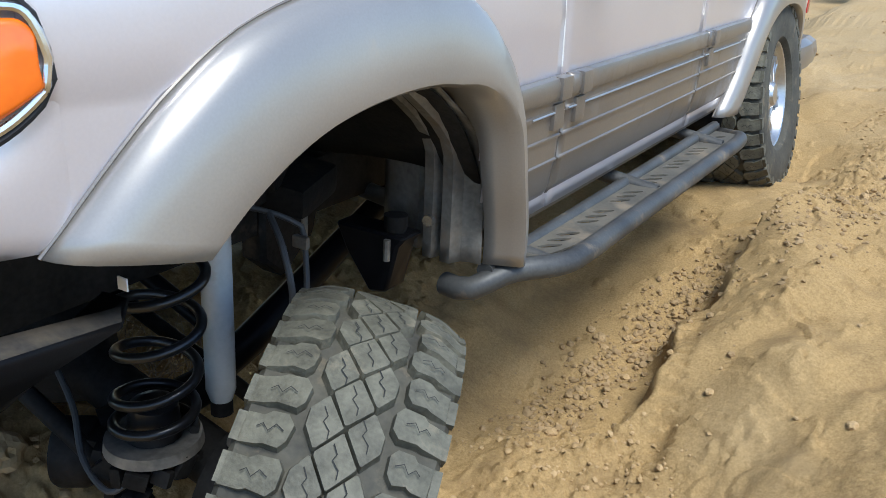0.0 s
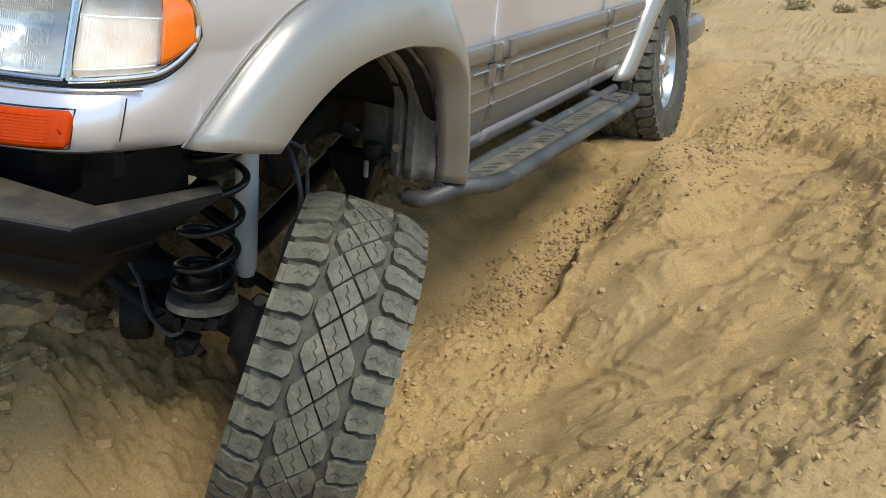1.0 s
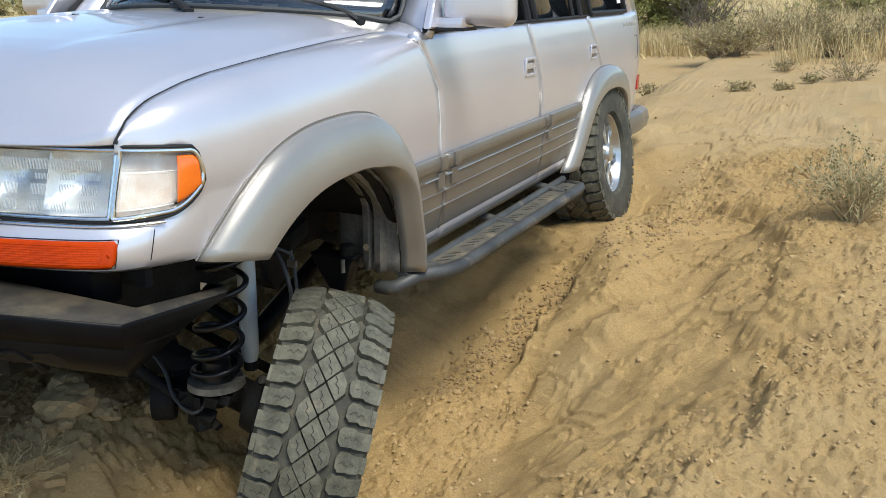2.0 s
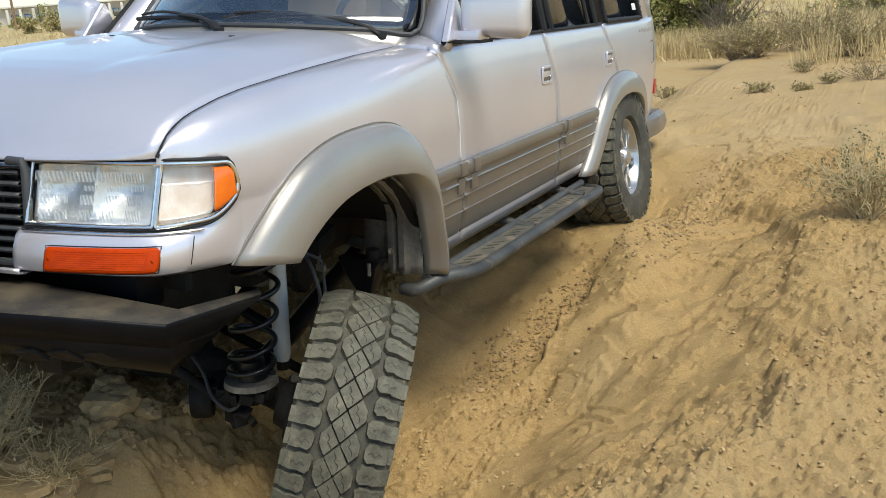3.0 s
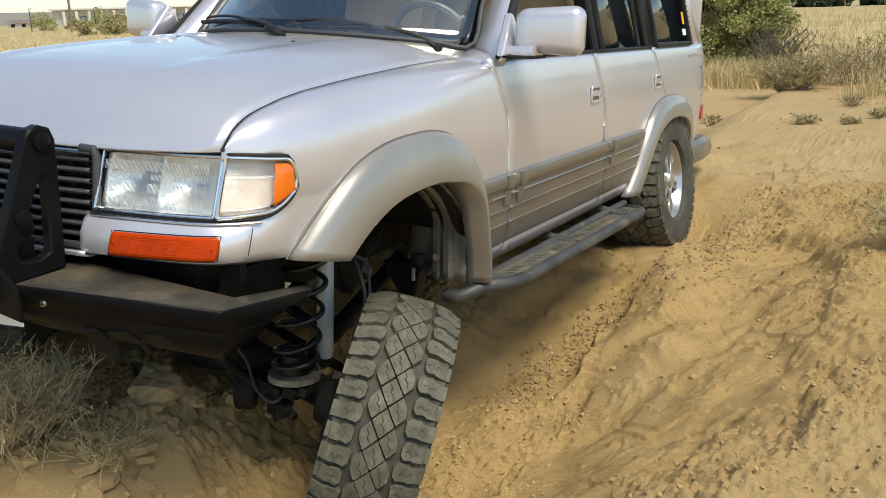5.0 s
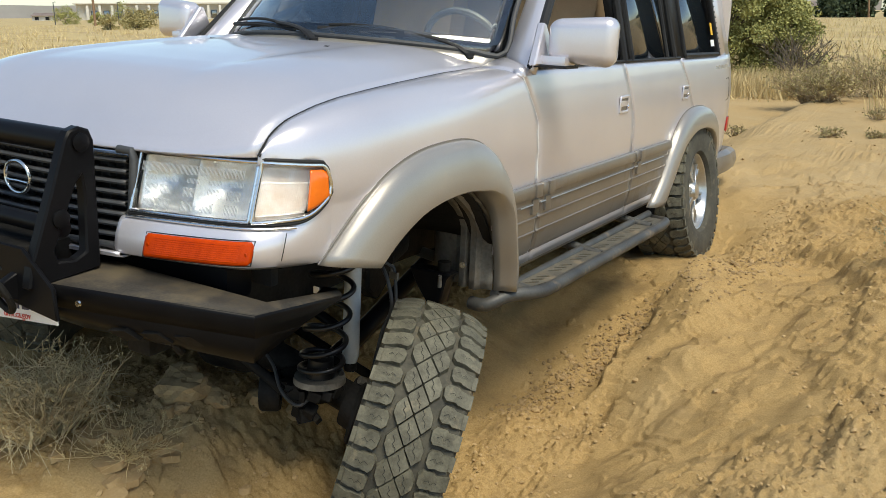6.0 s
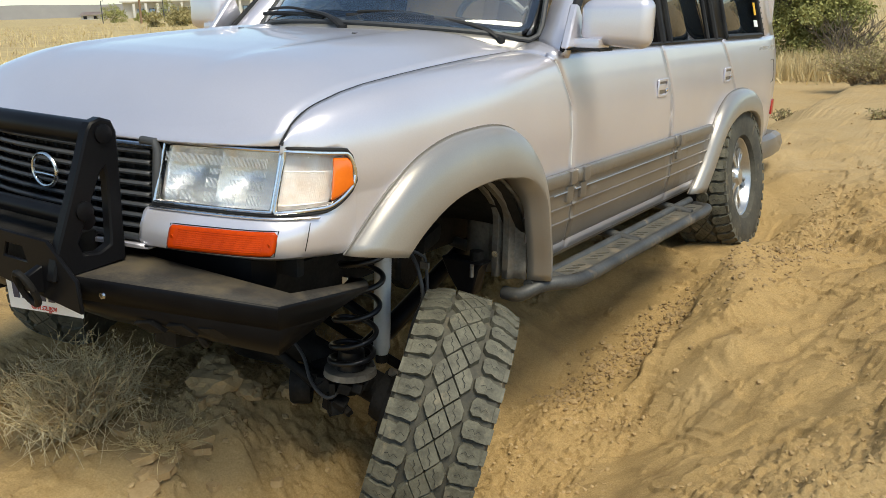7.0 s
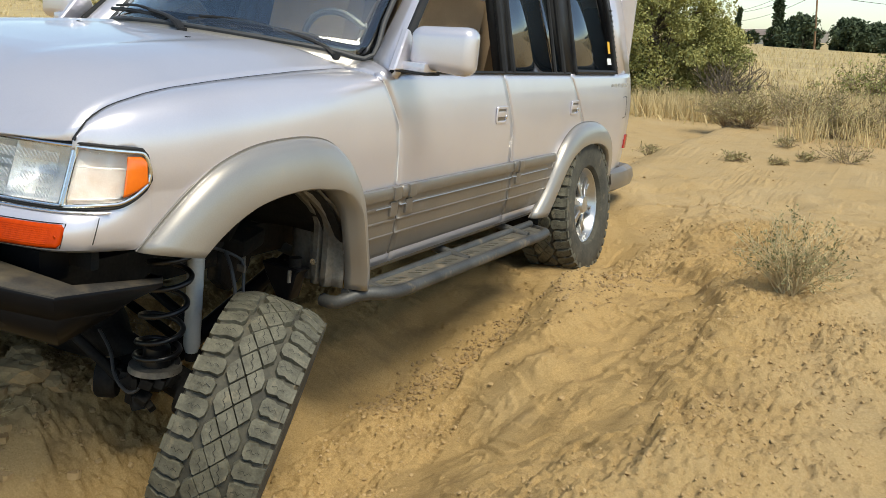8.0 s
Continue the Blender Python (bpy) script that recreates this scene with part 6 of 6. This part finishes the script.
grass("dry_grass_field", field, "sparse dry yellow grass over the far field", 12, 0.15, 0.42, 0.12, 8, 0.016)
plain = []
for _ in range(900):
    d = 18 + 110 * rng.random() ** 1.5
    a = rng.uniform(0.72, 1.30)
    plain.append((2.5 - d * math.sin(a), -2 + d * math.cos(a), rng.uniform(0.4, 1.2) * (1 + d / 60)))
grass("dry_grass_plain", plain, "dry yellow grass on the open plain", 12, 0.12, 0.35, 0.12, 9, 0.018)


# ---------------------------------------------------------------- loose soil
def pebble_mesh(seed, k=1):
    rng = random.Random(seed)
    bm = bmesh.new()
    bmesh.ops.create_icosphere(bm, subdivisions=k, radius=1)
    sc = (rng.uniform(0.8, 1.2), rng.uniform(0.7, 1.1), rng.uniform(0.5, 0.8))
    for v in bm.verts:
        f = 1 + 0.30 * noise.noise(v.co * 1.6 + Vector((seed, 0, 0))) + 0.16 * noise.noise(v.co * 4.1) + (0.09 * noise.noise(v.co * 10.0) if k > 2 else 0.0)
        v.co = Vector((v.co.x * sc[0] * f, v.co.y * sc[1] * f, v.co.z * sc[2] * f))
    V, F = [v.co.copy() for v in bm.verts], [[v.index for v in f.verts] for f in bm.faces]
    bm.free()
    return V, F


def crumbs(name, label, spots, seed, mat):
    rng = random.Random(seed)
    kinds = [pebble_mesh(s, 1) for s in range(6)]
    V, F = [], []
    xs, ys = np.array([s[0] for s in spots]), np.array([s[1] for s in spots])
    zs = ground_height(xs, ys)
    for (x, y, r), z in zip(spots, zs):
        kv, kf = rng.choice(kinds)
        m = pose(x, y, float(z) + 0.18 * r, rng.uniform(-30, 30), rng.uniform(-30, 30), rng.uniform(0, 360)) @ Matrix.Scale(r, 4)
        b = len(V)
        V += [m @ v for v in kv]
        F += [[i + b for i in f] for f in kf]
    return tagged(raw(name, V, F, mat, None, False), label, "soil", kind="stuff")


rng = random.Random(21)
spots = []
for _ in range(150):
    cx, cy = rng.uniform(0.75, 2.9), rng.uniform(-0.5, 4.2)
    for _ in range(rng.randint(12, 60)):
        spots.append((cx + rng.gauss(0, 0.13), cy + rng.gauss(0, 0.16), 0.0022 + 0.006 * rng.random() ** 3))
for _ in range(1300):
    x, y = 1.02 + rng.gauss(0, 0.16), rng.uniform(0.7, 2.2)
    spots.append((x - 0.12 * (1.6 - y), y, 0.0022 + 0.010 * rng.random() ** 4))
for _ in range(4500):
    spots.append((rng.uniform(0.6, 3.2), rng.uniform(-0.8, 4.6), 0.002 + 0.004 * rng.random() ** 2))
for _ in range(700):
    spots.append((rng.gauss(0.0, 0.35), rng.gauss(-0.45, 0.25), 0.003 + 0.012 * rng.random() ** 3))
for _ in range(900):
    spots.append((rng.uniform(-0.5, 4), rng.uniform(4, 9), 0.004 + 0.010 * rng.random() ** 3))
for _ in range(26000):
    x, y = rng.uniform(0.7, 3.0), rng.uniform(-0.6, 4.2)
    spots.append((x, y, 0.0014 + 0.009 * rng.random() ** 7))
xs_, ys_ = np.array([s[0] for s in spots]), np.array([s[1] for s in spots])
keep = fbm(xs_, ys_, 1.3, 3, 83) + 0.5 * fbm(xs_, ys_, 6.0, 2, 183)
spots = [s for s, k in zip(spots, keep) if k + rng.uniform(-0.30, 0.42) > 0.12]
crumbs("soil_crumbs", "loose crumbs of dry tan soil", spots, 22, CLOD)
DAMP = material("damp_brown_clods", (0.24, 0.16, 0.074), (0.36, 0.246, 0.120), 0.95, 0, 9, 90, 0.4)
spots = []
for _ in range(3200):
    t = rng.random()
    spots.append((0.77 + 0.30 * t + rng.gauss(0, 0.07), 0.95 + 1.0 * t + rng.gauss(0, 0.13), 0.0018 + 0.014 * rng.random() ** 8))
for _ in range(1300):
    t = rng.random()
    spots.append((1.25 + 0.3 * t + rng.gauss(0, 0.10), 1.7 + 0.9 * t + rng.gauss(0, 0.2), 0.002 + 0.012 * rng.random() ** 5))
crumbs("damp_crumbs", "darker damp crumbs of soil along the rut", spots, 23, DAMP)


def clod(x, y, r, seed, label="crumbly lump of dry tan soil"):
    V, F = pebble_mesh(seed, 3)
    ob = raw("soil_clod", [v * r for v in V], F, CLOD, None, False)
    ob.matrix_world = pose(x, y, height_at(x, y) + 0.15 * r, 0, 0, seed * 47 % 360)
    tagged(ob, label, "soil clod", "soil clods")
    return ob


for i, (x, y, r) in enumerate(((0.80, 1.46, 0.026), (0.83, 1.42, 0.018), (0.75, 1.50, 0.016), (0.88, 1.50, 0.014), (0.87, 0.93, 0.020), (1.26, 1.08, 0.014), (1.62, 0.97, 0.016), (1.10, 1.25, 0.012), (0.95, 1.3, 0.016), (1.45, 2.3, 0.022), (1.55, 2.1, 0.02), (1.2, 2.1, 0.018))):
    clod(x, y, r, 200 + i)


def crust_slab(x, y, r, thick, tilt, seed, label):
    """A broken plate of sun-baked sand: an uneven polygon with chipped edges, half sunk."""
    rr = random.Random(seed)
    n = rr.randint(7, 10)
    out = []
    for k in range(n):
        a = 2 * math.pi * (k + rr.uniform(-0.25, 0.25)) / n
        q = r * rr.uniform(0.72, 1.12)
        out.append((q * math.cos(a), 0.8 * q * math.sin(a), 0.0))
    bm = slab_bm(out, (0, 0, thick), 0)
    bmesh.ops.subdivide_edges(bm, edges=bm.edges[:], cuts=3, use_grid_fill=True)
    bmesh.ops.triangulate(bm, faces=bm.faces[:])
    for v in bm.verts:
        f = noise.noise(v.co * (2.2 / r) + Vector((seed, 0, 0)))
        g = noise.noise(v.co * (7.0 / r) + Vector((0, seed, 0)))
        v.co += Vector((v.co.x, v.co.y, 0)) * (0.16 * f + 0.08 * g) * (0.7 + 0.3 * (v.co.z < thick * 0.5)) + Vector((0, 0, 0.22 * thick * (f + 0.5 * g)))
    ob = part("soil_clod", bm, CLOD, None, "", True)
    ob.matrix_world = pose(x, y, height_at(x, y) - 0.45 * thick, rr.uniform(-tilt, tilt), rr.uniform(-tilt, tilt), rr.uniform(0, 360))
    return tagged(ob, label, "soil clod", "soil clods")


for i in range(20):
    rr = random.Random(i + 400)
    crust_slab(rr.gauss(0.16, 0.15), rr.gauss(-0.62, 0.13), rr.uniform(0.025, 0.075), rr.uniform(0.018, 0.036), 12, 300 + i, "cracked flat slab of crusted sand on the mound")
for i, (x, y, r) in enumerate(((0.04, -0.29, 0.085), (-0.04, -0.22, 0.06), (0.13, -0.22, 0.065), (0.22, -0.09, 0.06), (0.10, -0.36, 0.045), (0.29, 0.02, 0.05))):
    clod(x, y, r, 350 + i, "broken block of crusted sand at the rut edge")

# ---------------------------------------------------------------- far buildings, poles, hills
WALL_W = material("cream_stucco", (0.55, 0.52, 0.46), (0.66, 0.63, 0.57), 0.85, 0, 0.3, 3, 0.05)
ROOF_M = material("brown_roof", (0.16, 0.12, 0.10), (0.24, 0.19, 0.16), 0.85, 0, 0.5, 4, 0.1)
POLE_M = material("weathered_pole_wood", (0.20, 0.12, 0.07), (0.30, 0.19, 0.11), 0.9, 0, 1, 9, 0.2)
# pale grey-brown: the distance haze is mixed into the hill colour
HILL = material("haze_tinted_hills", (0.36, 0.33, 0.30), (0.44, 0.40, 0.36), 1.0, 0, 0.01, 0.1, 0)


def far_building():
    o = Vector((-240.0, 186.0, 0.0))
    d = Vector((0.665, 0.747, 0)).normalized()
    nrm = Vector((d.y, -d.x, 0))
    ang = math.degrees(math.atan2(d.y, d.x))
    base = new("office_building")
    base.matrix_world = Matrix.Translation((o.x, o.y, height_at(o.x, o.y) - 0.3)) @ pose(0, 0, 0, 0, 0, ang)
    tagged(base, "low cream office building with dark openings on the plain", "building")
    part("wall", block_bm((26, 6, 2.6), (62, 10, 5.2), 0.05), WALL_W, base)
    part("roof", block_bm((26, 5.4, 5.45), (63.5, 13, 0.5), 0.08), WALL_W, base)
    for i in range(16):
        x = -1.5 + 3.7 * i
        part("column", block_bm((x, -0.6, 2.4), (0.8, 1.0, 4.8), 0.04), WALL_W, base)
        if i < 15:
            w = part("window", block_bm((x + 1.85, 0.96, 2.0 if i % 3 else 1.6), (1.9, 0.12, 2.4 if i % 3 else 3.2), 0.02), TRIM, base)
            part("pane", block_bm((x + 1.85, 0.89, 2.0 if i % 3 else 1.6), (1.6, 0.05, 2.1 if i % 3 else 2.9), 0.01), GLASS_DARK, w)
    return base


far_building()


def house(x, y, w, h, ang, mat):
    base = new("house")
    base.matrix_world = Matrix.Translation((x, y, height_at(x, y) - 0.2)) @ pose(0, 0, 0, 0, 0, ang)
    tagged(base, "small pale far house with a low gable roof", "house")
    part("wall", block_bm((0, 0, h / 2), (w, 6, h), 0.03), mat, base)
    part("roof", slab_bm([(-w / 2 - 0.5, -3.6, h), (-w / 2 - 0.5, 3.6, h), (-w / 2 - 0.5, 0, h + 1.1)], (w + 1.0, 0, 0), 0), ROOF_M, base)
    for k in (-0.28, 0.22):
        part("window", block_bm((k * w, -3.02, h * 0.55), (1.3, 0.08, 1.0), 0.02), TRIM, base)


house(-46.0, 215.0, 9, 2.0, 10, WALL_W)
house(-26.5, 196.0, 9, 2.0, -8, WALL_W)
house(-34.0, 205.0, 5, 1.6, 5, WALL_W)
house(-262.0, 185.0, 7, 1.6, 30, WALL_W)


def utility_pole(x, y, h, arm=True, lean=0.0):
    z = height_at(x, y)
    ob = part("utility_pole", tube_bm([(x, y, z - 0.4), (x - lean * h, y, z + h)], [0.17, 0.11], 10), POLE_M)
    if arm:
        part("cross_arm", block_bm((x - lean * (h - 0.7), y, z + h - 0.7), (2.4, 0.12, 0.14), 0.01), POLE_M, ob)
        for dx in (-1.0, 0.0, 1.0):
            part("insulator", tube_bm([(x + dx - lean * h, y, z + h - 0.63), (x + dx - lean * h, y, z + h - 0.40)], 0.05, 8), SEAL_WHITE, ob)
    return tagged(ob, "weathered wooden utility pole with cross arm", "utility pole", "utility poles")


POLES = [(-12.5, 147.0, 10.5), (-41.6, 223.5, 7.2), (36.0, 140.0, 10.0)]
for x, y, h in POLES:
    utility_pole(x, y, h, True, 0.10)
utility_pole(-92.4, 71.5, 10.0)
for a, b in ((0, 1), (0, 2)):
    for dx, drop in ((-1.0, 0.4), (1.0, 0.4), (0.0, 2.4)):
        p, q = POLES[a], POLES[b]
        A = Vector((p[0] + dx - 0.1 * p[2], p[1], height_at(p[0], p[1]) + p[2] - drop))
        B = Vector((q[0] + dx - 0.1 * q[2], q[1], height_at(q[0], q[1]) + q[2] - drop))
        pts = [A.lerp(B, t) - Vector((0, 0, 1.4 * 4 * t * (1 - t))) for t in np.linspace(0, 1, 24)]
        tagged(part("power_line", tube_bm(pts, 0.035, 5), TRIM), "thin black overhead power line between poles", "cable", "power lines")
for x, y, h in ((-112.0, 80.0, 3.4), (-99.0, 80.5, 3.2)):
    ob = part("lamp_post", tube_bm([(x, y, 0), (x, y, h), (x + 0.5, y, h + 0.05)], 0.06, 8), GRILLE)
    tagged(ob, "thin grey street lamp post on the plain", "lamp post", "lamp posts")

rows = [[], []]
for i in range(120):
    a = radians(95 + 95 * i / 119)
    hgt = 2 + 15 * (0.5 + 0.5 * math.sin(i * 0.09 + 2.2)) + 4 * noise.noise(Vector((i * 0.17, 0, 0)))
    rows[0].append(Vector((1300 * math.cos(a), 1300 * math.sin(a), -6)))
    rows[1].append(Vector((1300 * math.cos(a), 1300 * math.sin(a), max(1.0, hgt))))
rows.append([p + Vector((p.x * 0.2, p.y * 0.2, 2)) for p in rows[1]])
tagged(part("hills", sheet(rows), HILL), "low brown hills on the horizon, haze mixed into their colour", "hills", kind="structure")
